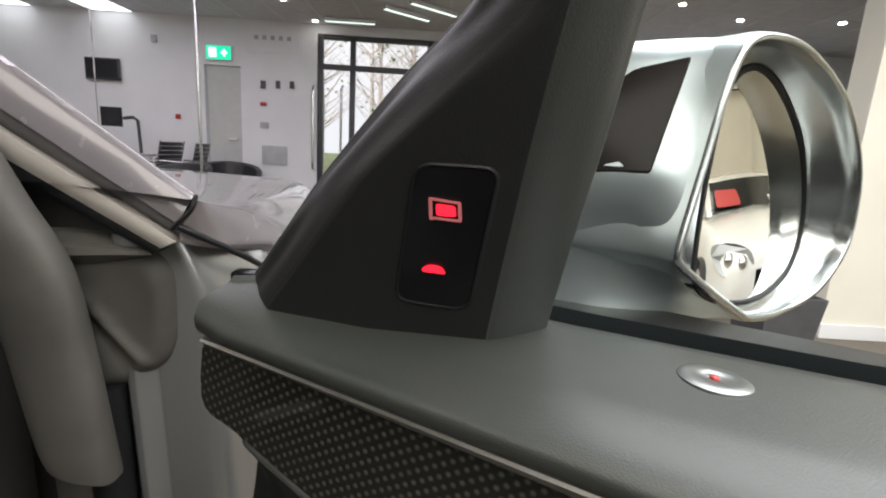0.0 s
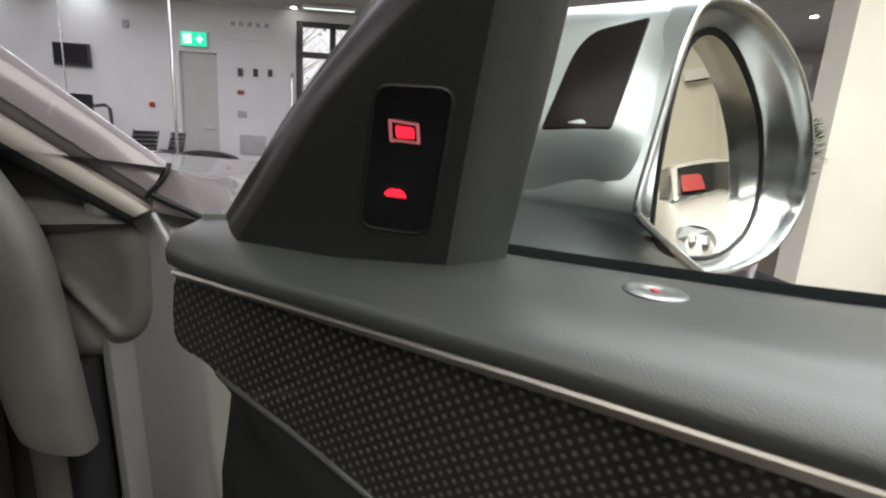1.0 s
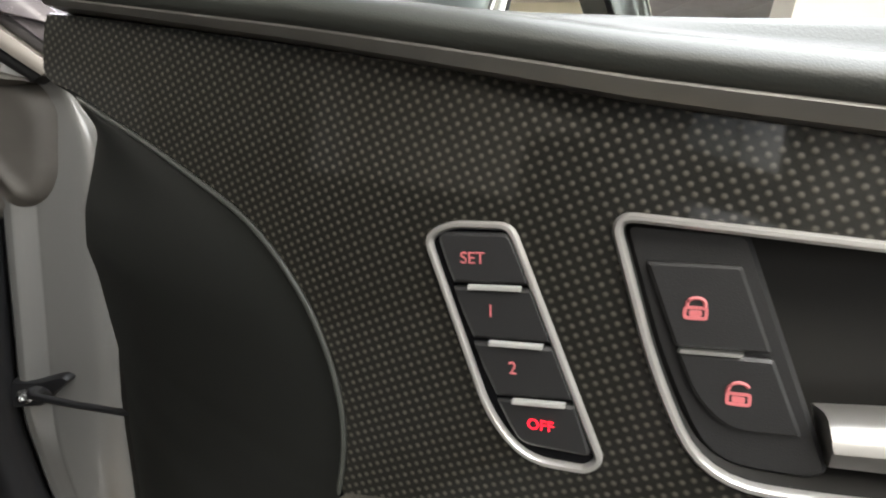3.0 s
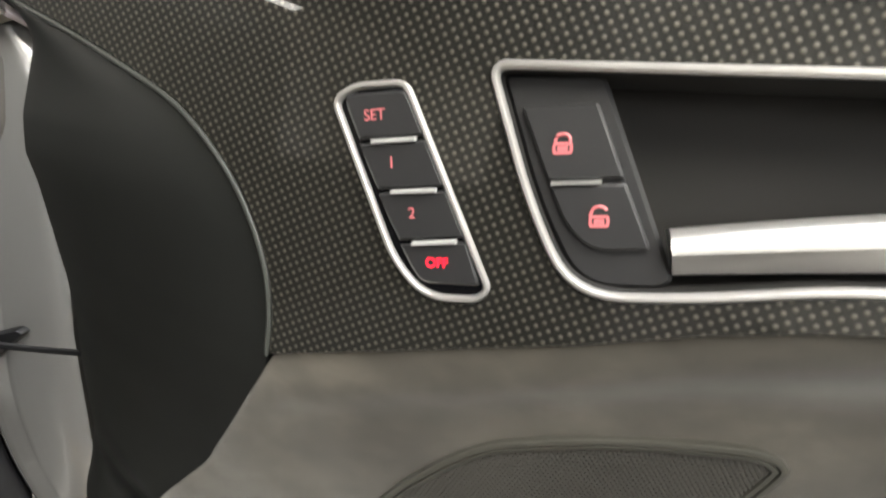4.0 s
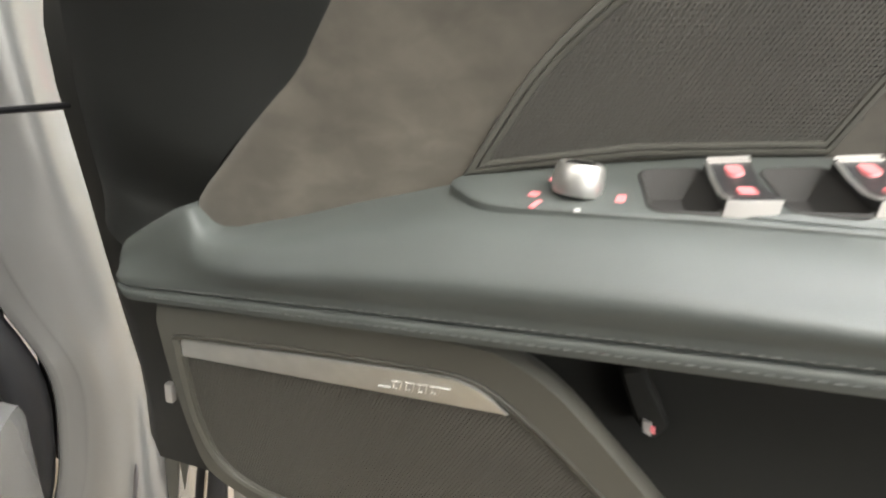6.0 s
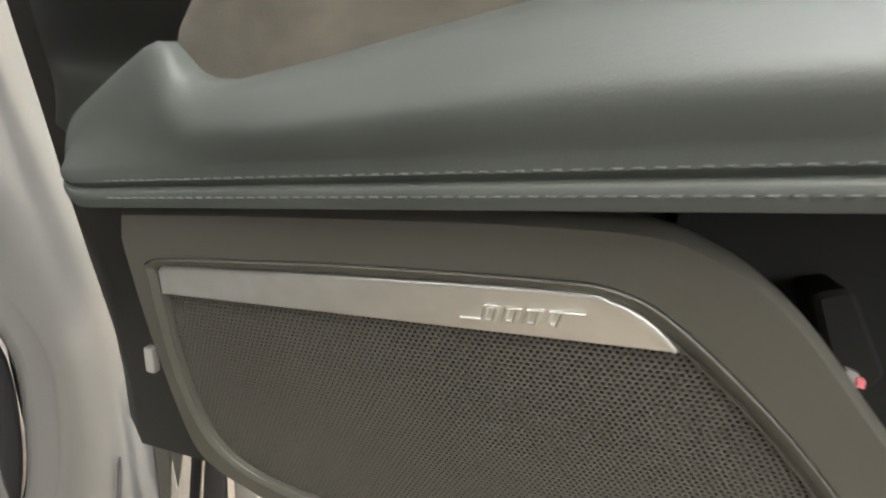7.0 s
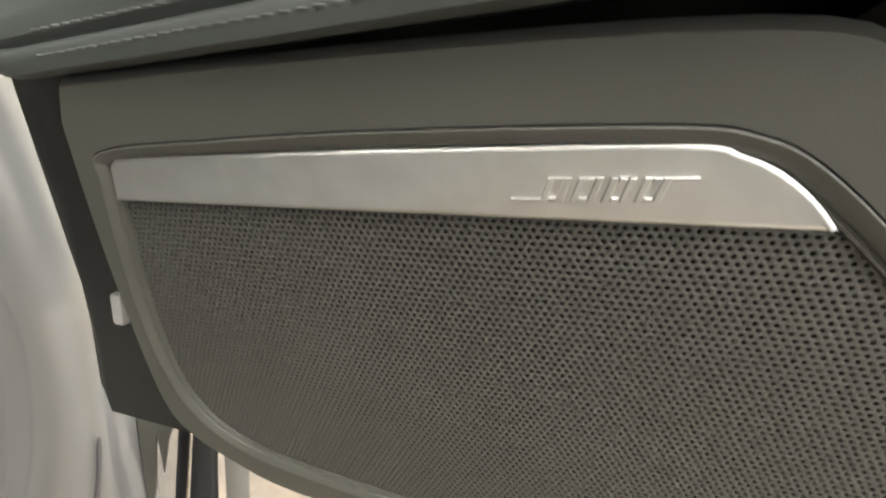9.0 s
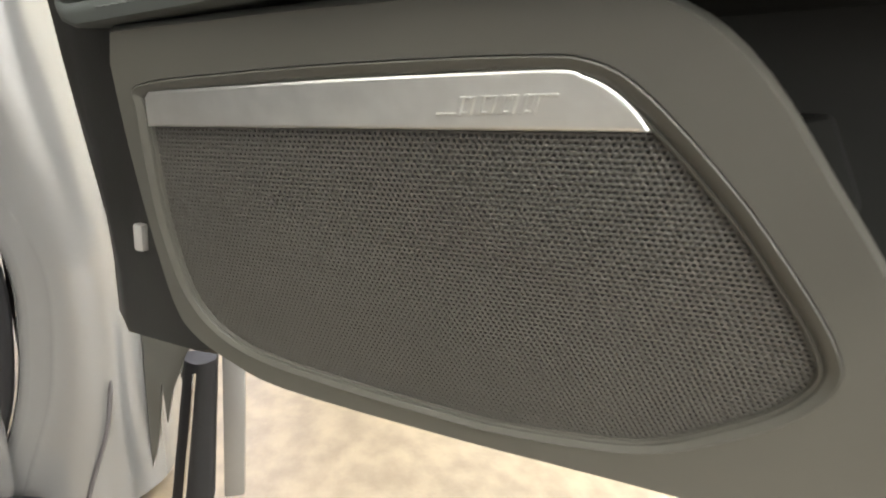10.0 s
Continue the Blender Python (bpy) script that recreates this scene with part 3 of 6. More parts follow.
# upper loudspeaker in the suede
SPK = smooth_path([(0.2215, 0.6710), (0.2452, 0.7190), (0.2678, 0.7480), (0.2899, 0.7690), (0.3114, 0.7790), (0.3403, 0.7885), (0.3656, 0.7940), (0.3902, 0.7978), (0.4018, 0.7973), (0.4092, 0.7929), (0.4104, 0.7859), (0.4010, 0.7580), (0.3825, 0.7010)], steps=4) + [(0.300, 0.690)]
SPK = ccw(SPK)
bm = plate(SPK, [(-0.0004, -0.004), (0.0000, 0.0012), (0.0006, 0.0030), (0.0016, 0.0035), (0.0032, 0.0033), (0.0036, 0.0022), (0.0040, 0.0022), (0.0044, 0.0033), (0.0062, 0.0031), (0.0068, 0.0022), (0.0070, 0.0005)], n_suede, cap=False)
spk = part("upper_loudspeaker", bm, LOWER, door, "small loudspeaker with dark perforated grille")
part("backing", plate(inset(SPK, 0.003), [(0, 0.0000), (0, 0.0006)], n_suede), MESHBACK, spk)


def inside(p, loop):
    x, y, hit = p[0], p[1], False
    for i in range(len(loop)):
        (x1, y1), (x2, y2) = loop[i - 1], loop[i]
        if (y1 > y) != (y2 > y) and x < (x2 - x1) * (y - y1) / (y2 - y1) + x1:
            hit = not hit
    return hit


def perforated(loop, nf, pitch, u0, v0, cols, rows, tilt, margin, hole, top, mat):
    """A sheet with rows of hexagonal holes, real openings with walls, inside a loop and under a line."""
    verts, faces, seen = [], [], {}
    rim = np.array(loop)
    c, s = math.cos(tilt), math.sin(tilt)
    ring = [(math.cos(math.pi / 6 + k * math.pi / 3 + tilt), math.sin(math.pi / 6 + k * math.pi / 3 + tilt)) for k in range(6)]
    R, r = pitch / math.sqrt(3), pitch / math.sqrt(3) * hole

    def vert(u, v, d):
        key = (round(u * 2e5), round(v * 2e5), round(d * 1e5))
        if key not in seen:
            seen[key] = len(verts)
            verts.append(door_point(u, v, nf(u, v) + d))
        return seen[key]

    for j in range(rows):
        for i in range(cols):
            a, b = (i + 0.5 * (j % 2)) * pitch, -j * pitch * 0.866
            u, v = u0 + c * a - s * b, v0 + s * a + c * b
            if v > top(u) or not inside((u, v), loop) or np.hypot(*(rim - (u, v)).T).min() < margin:
                continue
            o = [vert(u + R * x, v + R * y, 0.0) for x, y in ring]
            h = [vert(u + r * x, v + r * y, -0.0002) for x, y in ring]
            w = [vert(u + r * x, v + r * y, -0.0020) for x, y in ring]
            for k in range(6):
                m = (k + 1) % 6
                faces.append((o[k], o[m], h[m], h[k]))
                faces.append((h[k], h[m], w[m], w[k]))
    me = bpy.data.meshes.new("perforated_sheet")
    me.from_pydata(verts, [], faces)
    me.materials.append(mat)
    return me


ob = new("perforated_sheet", perforated(SPK, lambda u, v: n_suede(u, v) + 0.0024, 0.0022, 0.195, 0.800, 112, 76, 0.10, 0.0062, 0.40, lambda u: 1.0, CLOTH))
ob.parent = spk
tagged(ob, "fine dark perforated sheet", kind="stuff")

# armrest
low_v = lambda u: 0.5640 + 0.190 * min(u, 0.42) + 0.06 * max(0.0, u - 0.42)  # noqa: E731
low_n = lambda u: -0.018 + 0.160 * min(u, 0.42) + 0.04 * max(0.0, u - 0.42)  # noqa: E731


def arm_section(u):
    k = min(1.0, max(0.0, (u - 0.045) / 0.085))
    nl, vl = low_n(u), low_v(u)
    vb = arm_v(u)
    side = min(1.0, max(0.0, (u - 0.088) / 0.008))
    nb = -0.019 + (min(n_suede(u, max(vb, 0.622)) - 0.006, nl - 0.004) + 0.019) * side
    nf = nl + 0.011 * k
    w = nf - nb
    sl = 0.27 * k
    prof = [(nb - 0.004, vb - 0.003), (nb + 0.002, vb - 0.0005), (nb + 0.40 * w, vb - sl * 0.38 * w), (nf - 0.29 * w, vb - sl * 0.70 * w - 0.001 * k), (nf - 0.12 * w, (vb - sl * w) * 0.80 + (vl + 0.0155) * 0.20), (nf - 0.035 * w, (vb - sl * w) * 0.45 + (vl + 0.0155) * 0.55), (nl + 0.0036, vl + 0.0155)]
    prof = smooth_path(prof, steps=4)
    if 0.29 < u < 0.458:
        prof = [(n, v - 0.016) if nb + 0.010 < n < 0.000 else (n, v) for n, v in prof]
    prof += [(nl + 0.0030, vl + 0.0112), (nl + 0.0016, vl + 0.0104), (nl + 0.0006, vl + 0.0090), (nl + 0.0022, vl + 0.0082), (nl + 0.0030, vl + 0.0070), (nl + 0.0026, vl + 0.0040), (nl + 0.0012, vl + 0.0010), (nl - 0.003, vl), (nl - 0.035, vl + 0.004)]
    return prof


rings = []
for u in [0.0255, 0.0270, 0.0295, 0.0335, 0.040, 0.047, 0.056, 0.066, 0.076, 0.082, 0.086, 0.0885, 0.0900, 0.0915, 0.0930, 0.095, 0.097, 0.099, 0.102, 0.106] + list(np.linspace(0.115, U_END, 44)):
    prof = arm_section(u)
    if u < 0.035:
        c = np.mean(prof, axis=0)
        f = {0.0255: 0.45, 0.0270: 0.75, 0.0295: 0.90, 0.0335: 0.98}[u]
        prof = [tuple(c + (np.array(p) - c) * f) for p in prof]
    rings.append([door_point(u, v, n) for n, v in prof])
bm = bmesh.new()
vs = loft(bm, rings)
bm.faces.new(vs[0])
armrest = part("armrest", bm, ARM, door, "dark grey leather armrest with twin stitched seams", smooth=50)
# stitches along both seams, on one mesh
st = tube([(-0.0017, 0.0003, -0.0002), (-0.0012, 0, 0.0000), (0.0010, 0, 0.0001), (0.0016, 0.0003, 0.0003)], [0.00018, 0.00032, 0.00034, 0.0002], 6)
st_mesh = finish(st, "stitch", THREAD)
for dv, dn in ((0.0117, 0.0033), (0.0050, 0.0030)):
    for i in range(92):
        u = 0.056 + i * 0.0045
        o = new("stitch", st_mesh)
        o.parent = armrest
        slope = math.degrees(math.atan(0.19))
        o.matrix_local = Matrix.Translation(door_point(u, low_v(u) + dv, low_n(u) + dn)) @ pose(0, 0, 0, 0, -slope + 7, 8.5 if u < 0.42 else 3)

# switch console on the armrest


def arm_top(u, n):
    """The height of the console over the armrest."""
    return 0.6770 + 0.155 * (u - 0.329) * (1.0 if u < 0.40 else 0.6) - 0.27 * (n - 0.002) + 0.0028


def console_point(u, n, rise):
    return Vector((u, -n, arm_top(u, n) + rise))


flat = lambda u, n: 0.0  # noqa: E731
CONSOLE = round_poly([(0.216, -0.022), (0.225, -0.032), (0.30, -0.046), (0.46, -0.064), (0.500, -0.052), (0.486, 0.018), (0.30, 0.010), (0.235, 0.000)], [0.006, 0.01, 0.02, 0.02, 0.02, 0.012, 0.02, 0.012], 5)
SWITCH_U = (0.3262, 0.3730)
WELLS = [round_poly([(u0 - 0.0250, -0.031), (u0 - 0.0006, -0.033), (u0 + 0.0002, 0.0075), (u0 - 0.0235, 0.0055)], 0.005, 4) for u0 in SWITCH_U]
bm = plate(CONSOLE, [(0, -0.012), (0, -0.0002), (0.0010, 0.0007)], flat, to_point=console_point, hole=WELLS, hole_depth=0.011)
console = part("switch_console", bm, ARM, door, "black switch console with window switches and mirror knob")
# mirror knob
ku, kn = 0.2745, -0.010
bm = bmesh.new()
prof = [(0.0100, 0.0004), (0.0105, 0.0020), (0.0108, 0.0045), (0.0104, 0.0100), (0.0096, 0.0125), (0.0085, 0.0133), (0.0070, 0.0128)]
rings = [[console_point(ku, kn, 0) + Vector((r * math.cos(a), r * math.sin(a), h)) for a in np.linspace(0, 2 * math.pi, 28, endpoint=False)] for r, h in prof]
loft(bm, rings, True)
part("mirror_knob", bm, BRUSHED, console, "ridged aluminium mirror adjusting knob")
bm = bmesh.new()
rings = [[console_point(ku, kn, 0) + Vector((r * math.cos(a), r * math.sin(a), h)) for a in np.linspace(0, 2 * math.pi, 24, endpoint=False)] for r, h in ((0.0072, 0.0110), (0.0070, 0.0128), (0.0050, 0.0136), (0.001, 0.0138))]
vs = loft(bm, rings, True)
bm.faces.new(vs[-1])
part("knob_top", bm, GLOSSBLACK, console)


def console_mark(u, n, a, b, mat, name, turn=0.0, up=0.0009):
    c, s = math.cos(turn), math.sin(turn)
    lp = round_poly([(u + c * x - s * y, n + s * x + c * y) for x, y in ((-a, -b), (a, -b), (a, b), (-a, b))], min(a, b) * 0.5, 3)
    return part(name, plate(lp, [(0, up - 0.0006), (0, up)], flat, to_point=console_point), mat, console)


console_mark(0.2575, -0.008, 0.0022, 0.0024, PINK, "mirror_symbol", 0.4)
console_mark(0.2590, 0.001, 0.0012, 0.0034, PINK, "mirror_symbol", 0.5)
console_mark(0.2920, -0.004, 0.0018, 0.0034, PINK, "mirror_symbol", 0.2)
console_mark(0.2650, -0.022, 0.0020, 0.0024, PINK, "mirror_symbol", -0.5)
console_mark(0.2755, 0.0060, 0.0012, 0.0012, WHITEMARK, "mirror_mark")


def window_switch(u0):
    """A finger well with sloping sides and a rocker with bright edges."""
    well = WELLS[SWITCH_U.index(u0)]
    b = plate(well, [(-0.0016, 0.0004), (-0.0011, 0.0014), (-0.0003, 0.0014), (0.0012, -0.0012), (0.0046, -0.0090), (0.0060, -0.0100)], flat, to_point=console_point)
    part("finger_well", b, DARK, console, "dark scooped finger well")
    b = bmesh.new()
    cols = []
    for t in np.linspace(0, 1, 9):
        n = -0.031 + 0.0385 * t
        h = 0.0060 - 0.0030 * math.sin(math.pi * t) + 0.0012 * (t - 0.5)
        du = 0.0006 * t
        cols.append([console_point(u0 + du, n, 0.0), console_point(u0 + du, n, h - 0.0008), console_point(u0 + du + 0.0008, n, h), console_point(u0 + 0.0168 + du, n - 0.001, h), console_point(u0 + 0.0176 + du, n - 0.001, h - 0.0008), console_point(u0 + 0.0176 + du, n - 0.001, 0.0)])
    v = loft(b, cols)
    b.faces.new(v[0])
    b.faces.new(v[-1])
    sw = part("window_switch", b, BUTTON, console, "black window switch with bright edges")
    b = bmesh.new()
    loft(b, [[console_point(u0 + 0.0004, -0.0316, h) for h in (0.0045, 0.0066)], [console_point(u0 + 0.0168, -0.0328, h) for h in (0.0045, 0.0066)], [console_point(u0 + 0.0170, -0.0300, h) for h in (0.0040, 0.0060)], [console_point(u0 + 0.0006, -0.0290, h) for h in (0.0040, 0.0060)]])
    bmesh.ops.holes_fill(b, edges=[e for e in b.edges if e.is_boundary])
    part("bright_edge", b, ALU, sw)
    b = bmesh.new()
    loft(b, [[console_point(u0 + 0.0002, 0.0076, h) for h in (-0.0005, 0.0040, 0.0062)] + [console_point(u0 + 0.0006, 0.0040, 0.0060)], [console_point(u0 + 0.0060, 0.0080, h) for h in (-0.0005, 0.0036, 0.0058)] + [console_point(u0 + 0.0070, 0.0060, 0.0058)], [console_point(u0 + 0.0184, 0.0072, h) for h in (-0.0005, 0.0036, 0.0056)] + [console_point(u0 + 0.0184, 0.0058, 0.0056)]])
    part("bright_edge", b, ALU, sw)
    b = bmesh.new()
    loft(b, [[console_point(u0 - 0.0006, n, h), console_point(u0 + 0.0012, n, h + 0.0006)] for n, h in ((-0.029, 0.0050), (-0.017, 0.0036), (-0.003, 0.0036), (0.006, 0.0056))])
    part("bright_edge", b, BRUSHED, sw)
    for n, up in ((-0.0235, 0.0048), (-0.0025, 0.0048)):
        lp = round_poly([(u0 + 0.0062, n - 0.004), (u0 + 0.0125, n - 0.0045), (u0 + 0.0130, n + 0.0035), (u0 + 0.0090, n + 0.0052), (u0 + 0.0064, n + 0.0035)], 0.0014, 3)
        part("window_symbol", plate(lp, [(0, up - 0.0018), (0.0002, up)], flat, to_point=console_point), PINK, sw, "pink backlit symbol")
    return sw


for u0 in SWITCH_U:
    window_switch(u0)
# flat blank and the rear window switch beyond it, parted by dark slits
for u0, u1, up in ((0.3960, 0.4090, 0.0020), (0.4115, 0.4235, 0.0030)):
    lp = round_poly([(u0, -0.031), (u1, -0.032), (u1 + 0.004, 0.008), (u0 + 0.003, 0.009)], [0.002, 0.004, 0.007, 0.002], 4)
    part("rocker_switch", plate(lp, [(0, -0.001), (0.0002, up - 0.0010), (0.0014, up)], flat, to_point=console_point), ARM, console)
part("slit", plate(round_poly([(0.3945, -0.032), (0.4252, -0.033), (0.4300, 0.009), (0.3980, 0.0102)], [0.003, 0.006, 0.010, 0.003], 4), [(0, -0.001), (0, 0.0010)], flat, to_point=console_point), ENDCAP, console, "dark slit round the rear switch")
for n in (-0.027, -0.006):
    console_mark(0.4178 + (n + 0.027) * 0.06, n, 0.0026, 0.0020, PINK, "child_lock_symbol", 0.0, 0.0034)
console_mark(0.4215, 0.0060, 0.0036, 0.0010, ALU, "bright_edge", 0.1, 0.0036)

# lower door panel with the woofer grille
LOWLOOP = smooth_path([(0.0445, 0.560), (0.0425, 0.520), (0.0430, 0.470), (0.0465, 0.430), (0.057, 0.412), (0.079, 0.4005), (0.116, 0.3925), (0.217, 0.400), (0.309, 0.4105), (0.45, 0.424), (0.60, 0.432), (0.75, 0.436)], steps=4)
LOWLOOP += smooth_path([(0.75, 0.440), (0.60, 0.4405), (0.50, 0.446), (0.44, 0.470), (0.377, 0.505), (0.326, 0.552), (0.290, 0.586), (0.264, 0.601), (0.236, 0.6045), (0.15, 0.592), (0.050, 0.5745)], steps=4)
FRAME_PTS = [(0.0612, 0.5522), (0.109, 0.5630), (0.158, 0.5722), (0.2206, 0.5820), (0.2423, 0.5830), (0.2601, 0.5759), (0.2907, 0.5535), (0.316, 0.5310), (0.3370, 0.5095), (0.3452, 0.4945), (0.3413, 0.4761), (0.3264, 0.4566), (0.2979, 0.4330), (0.2433, 0.4180), (0.200, 0.4135), (0.1525, 0.4110), (0.115, 0.4107), (0.0884, 0.4150), (0.0690, 0.4270), (0.0575, 0.4480), (0.0530, 0.4829), (0.0540, 0.515), (0.0565, 0.5400)]
FRAME_LOOP = ccw(smooth_path(FRAME_PTS, True, 5))
bm = plate(LOWLOOP, [(0.012, -0.030), (0.001, -0.012), (0.0008, -0.0045), (0.004, 0.0)], n_low, hole=inset(FRAME_LOOP, 0.0002), hole_depth=0.004)
lower = part("lower_panel", bm, LOWER, door, "grained dark grey lower door panel", smooth=45)
bm = plate(FRAME_LOOP, [(0.0002, -0.0030), (0.0004, -0.0012), (0.0008, 0.0006), (0.0013, 0.0010), (0.0019, 0.0008), (0.0030, 0.0000), (0.0044, -0.0006), (0.0049, -0.0018), (0.0054, -0.0018), (0.0058, -0.0010), (0.0064, -0.0012), (0.0068, -0.0040)], n_low, cap=False)
grille = part("loudspeaker_grille", bm, LOWER, door, "perforated woofer grille with a silver name strip")
bm = plate(FRAME_LOOP, [(0, -0.0090), (0, -0.0085)], n_low)
part("backing", bm, MESHBACK, grille)


ob = new("perforated_sheet", perforated(FRAME_LOOP, lambda u, v: n_low(u, v) - 0.0030, 0.0023, 0.045, 0.545, 160, 102, 0.145, 0.0050, 0.50, lambda u: 0.5375 + 0.152 * (u - 0.06), GRILLE))
ob.parent = grille
tagged(ob, "dark grey perforated sheet", kind="stuff")

STRIP = [(0.0612, 0.5345)] + smooth_path([(0.264, 0.5650), (0.2580, 0.5705), (0.2500, 0.5755), (0.2410, 0.5783), (0.2280, 0.5785), (0.158, 0.5668)], steps=5) + [(0.0660, 0.5500), (0.0630, 0.5470)]
bm = plate(STRIP, [(0, -0.005), (0, -0.0010), (0.0003, -0.0003), (0.0008, 0.0000), (0.0014, 0.0001)], n_low)
strip = part("name_strip", bm, BRUSHED, grille, "silver strip across the top of the grille")
# an emblem of plain slanted shapes
def emblem(u0, v0):
    b = bmesh.new()
    c, s = 0.985, 0.172

    def blk(x0, x1, y0, y1):
        pts = [(x + 0.35 * y, y) for x, y in ((x0, y0), (x1, y0), (x1, y1), (x0, y1))]
        plate([(u0 + c * x - s * y, v0 + s * x + c * y) for x, y in pts], [(0, 0.0002), (0.0001, 0.0009), (0.0003, 0.0011)], n_low, bm=b)
    blk(-0.0200, -0.0120, -0.0030, -0.0020)
    for x in (-0.0130, -0.0060, 0.0010, 0.0080):
        blk(x, x + 0.0018, -0.0030, 0.0030)
        blk(x + 0.0038, x + 0.0056, -0.0030, 0.0030)
        blk(x + 0.0018, x + 0.0038, 0.0018, 0.0030)
        blk(x + 0.0018, x + 0.0038, -0.0030, -0.0018)
    blk(0.0120, 0.0190, 0.0020, 0.0030)
    return b


part("emblem", emblem(0.2155, 0.5660), BRUSHED, strip, "raised silver emblem of plain bars", smooth=0)

# pocket behind the panel's rear edge
bm = bmesh.new()
rings = []
for u in np.linspace(0.27, U_END, 20):
    k = min(1.0, (u - 0.27) / 0.2)
    rings.append([door_point(u, v, n) for n, v in ((low_n(u) - 0.03, low_v(u) + 0.004), (-0.062, low_v(u) - 0.01), (-0.070, 0.54), (-0.068, 0.50 - 0.04 * k), (-0.060, 0.49 - 0.052 * k), (-0.045, 0.488 - 0.056 * k))])
loft(bm, rings)
part("pocket", bm, POCKET, door, "dark moulded door pocket")
lp = round_poly([(0.318, 0.575), (0.330, 0.580), (0.352, 0.548), (0.346, 0.536), (0.334, 0.545)], 0.004, 4)
bm = plate(lp, [(0, -0.03), (0, 0.0), (0.002, 0.002)], lambda u, v: -0.050)
boot = part("boot_switch", bm, POCKET, door, "black tailgate switch in the pocket")
part("bright_edge", plate(round_poly([(0.3360, 0.5500), (0.342, 0.5485), (0.3435, 0.5400), (0.338, 0.5415)], 0.001, 2), [(0, 0.0), (0.0005, 0.004)], lambda u, v: -0.050), ALU, boot)

part("boot_symbol", plate(round_poly([(0.3405, 0.5475), (0.3440, 0.5465), (0.3448, 0.5425), (0.3415, 0.5430)], 0.0008, 2), [(0, 0.0030), (0.0003, 0.0048)], lambda u, v: -0.050), PINK, boot)

# door shell behind the trim
rings = []
shut_u = lerp_table([(0.34, -0.051), (0.43, -0.055), (0.456, -0.058), (0.524, -0.075), (0.60, -0.090), (0.67, -0.105), (0.71, -0.112), (0.76, -0.104), (0.80, -0.080), (0.84, -0.045), (0.88, -0.012), (0.90, 0.010)])
for v, u0, n1 in ((0.408, -0.030, -0.075), (0.420, -0.030, -0.074), (0.45, -0.032, -0.072), (0.50, -0.038, -0.075), (0.55, -0.048, -0.080), (0.60, -0.058, -0.088), (0.64, -0.060, -0.083), (0.68, -0.056, -0.076), (0.72, -0.052, -0.070), (0.76, -0.040, -0.060), (0.80, -0.018, -0.045), (0.84, 0.010, -0.020), (0.90, 0.030, -0.010), (0.960, 0.030, -0.010)):
    f = shut_u(v)
    rings.append([door_point(u, v - (0.030 if v < 0.41 and u < 0.09 else 0.0), n) for u, n in ((U_END, -0.076), (0.10, -0.076), (0.03, min(-0.03, n1 - 0.004)), (u0 + 0.006, n1 - 0.004), (u0 * 0.5 + f * 0.5, (n1 - 0.10) / 2 - 0.004), (f + 0.002, -0.098), (f, -0.103), (f + 0.006, -0.135), (f + 0.01, -0.20), (U_END, -0.20))])
bm = bmesh.new()
vs = loft(bm, rings, True)
bm.faces.new(vs[0])
bm.faces.new(vs[-1])
# dark by colour: the gap's shade is in the material
part("door_shell", bm, SHUT, door, "shut face of the door shell, shade put in its dark colour")

# window seal
rings = []
for u in np.linspace(0.112, U_END, 30):
    s = -0.057 - 0.10 * max(0, u - 0.13)
    rings.append([door_point(u, v + shoulder_rise(u), n) for n, v in ((s + 0.001, 0.975), (s, 0.9879), (s - 0.0015, 0.9890), (s - 0.008, 0.9896), (s - 0.014, 0.9892), (s - 0.0165, 0.9875), (s - 0.0175, 0.96))])
bm = bmesh.new()
vs = loft(bm, rings)
bm.faces.new(vs[0])
part("window_seal", bm, SEAL, door, "black rubber window seal")
# bright outer moulding beyond the seal
rings = []
for u in np.linspace(0.105, U_END, 24):
    s = -0.0755 - 0.10 * max(0, u - 0.13)
    rings.append([door_point(u, v + shoulder_rise(u), n) for n, v in ((s, 0.960), (s - 0.001, 0.9835), (s - 0.006, 0.9845), (s - 0.016, 0.980), (s - 0.020, 0.960))])
bm = bmesh.new()
loft(bm, rings)
part("outer_moulding", bm, SEAL, door, "black outer window moulding")

# lock pin and its rosette
pu, pn = 0.1805, -0.0360
bm = bmesh.new()
rings = [[door_point(pu + r * 1.0 * math.cos(a), 0.9880 + h, pn + r * 0.95 * math.sin(a)) for a in np.linspace(0, 2 * math.pi, 28, endpoint=False)] for r, h in ((0.0104, -0.0012), (0.0102, 0.0007), (0.0090, 0.0013), (0.0054, 0.0014), (0.0040, 0.0010), (0.0034, 0.0007))]
vs = loft(bm, rings, True)
bm.faces.new(vs[-1])
pin = part("lock_rosette", bm, DULL, door, "small satin rosette round the lock pin")
bm = bmesh.new()
rings = [[door_point(pu + r * math.cos(a), 0.9883 + h, pn + r * math.sin(a)) for a in np.linspace(0, 2 * math.pi, 14, endpoint=False)] for r, h in ((0.0013, 0.0), (0.0013, 0.0010), (0.0007, 0.0014))]
vs = loft(bm, rings, True)
bm.faces.new(vs[-1])
part("lock_pin", bm, REDPLASTIC, pin, "red tip of the lock pin")

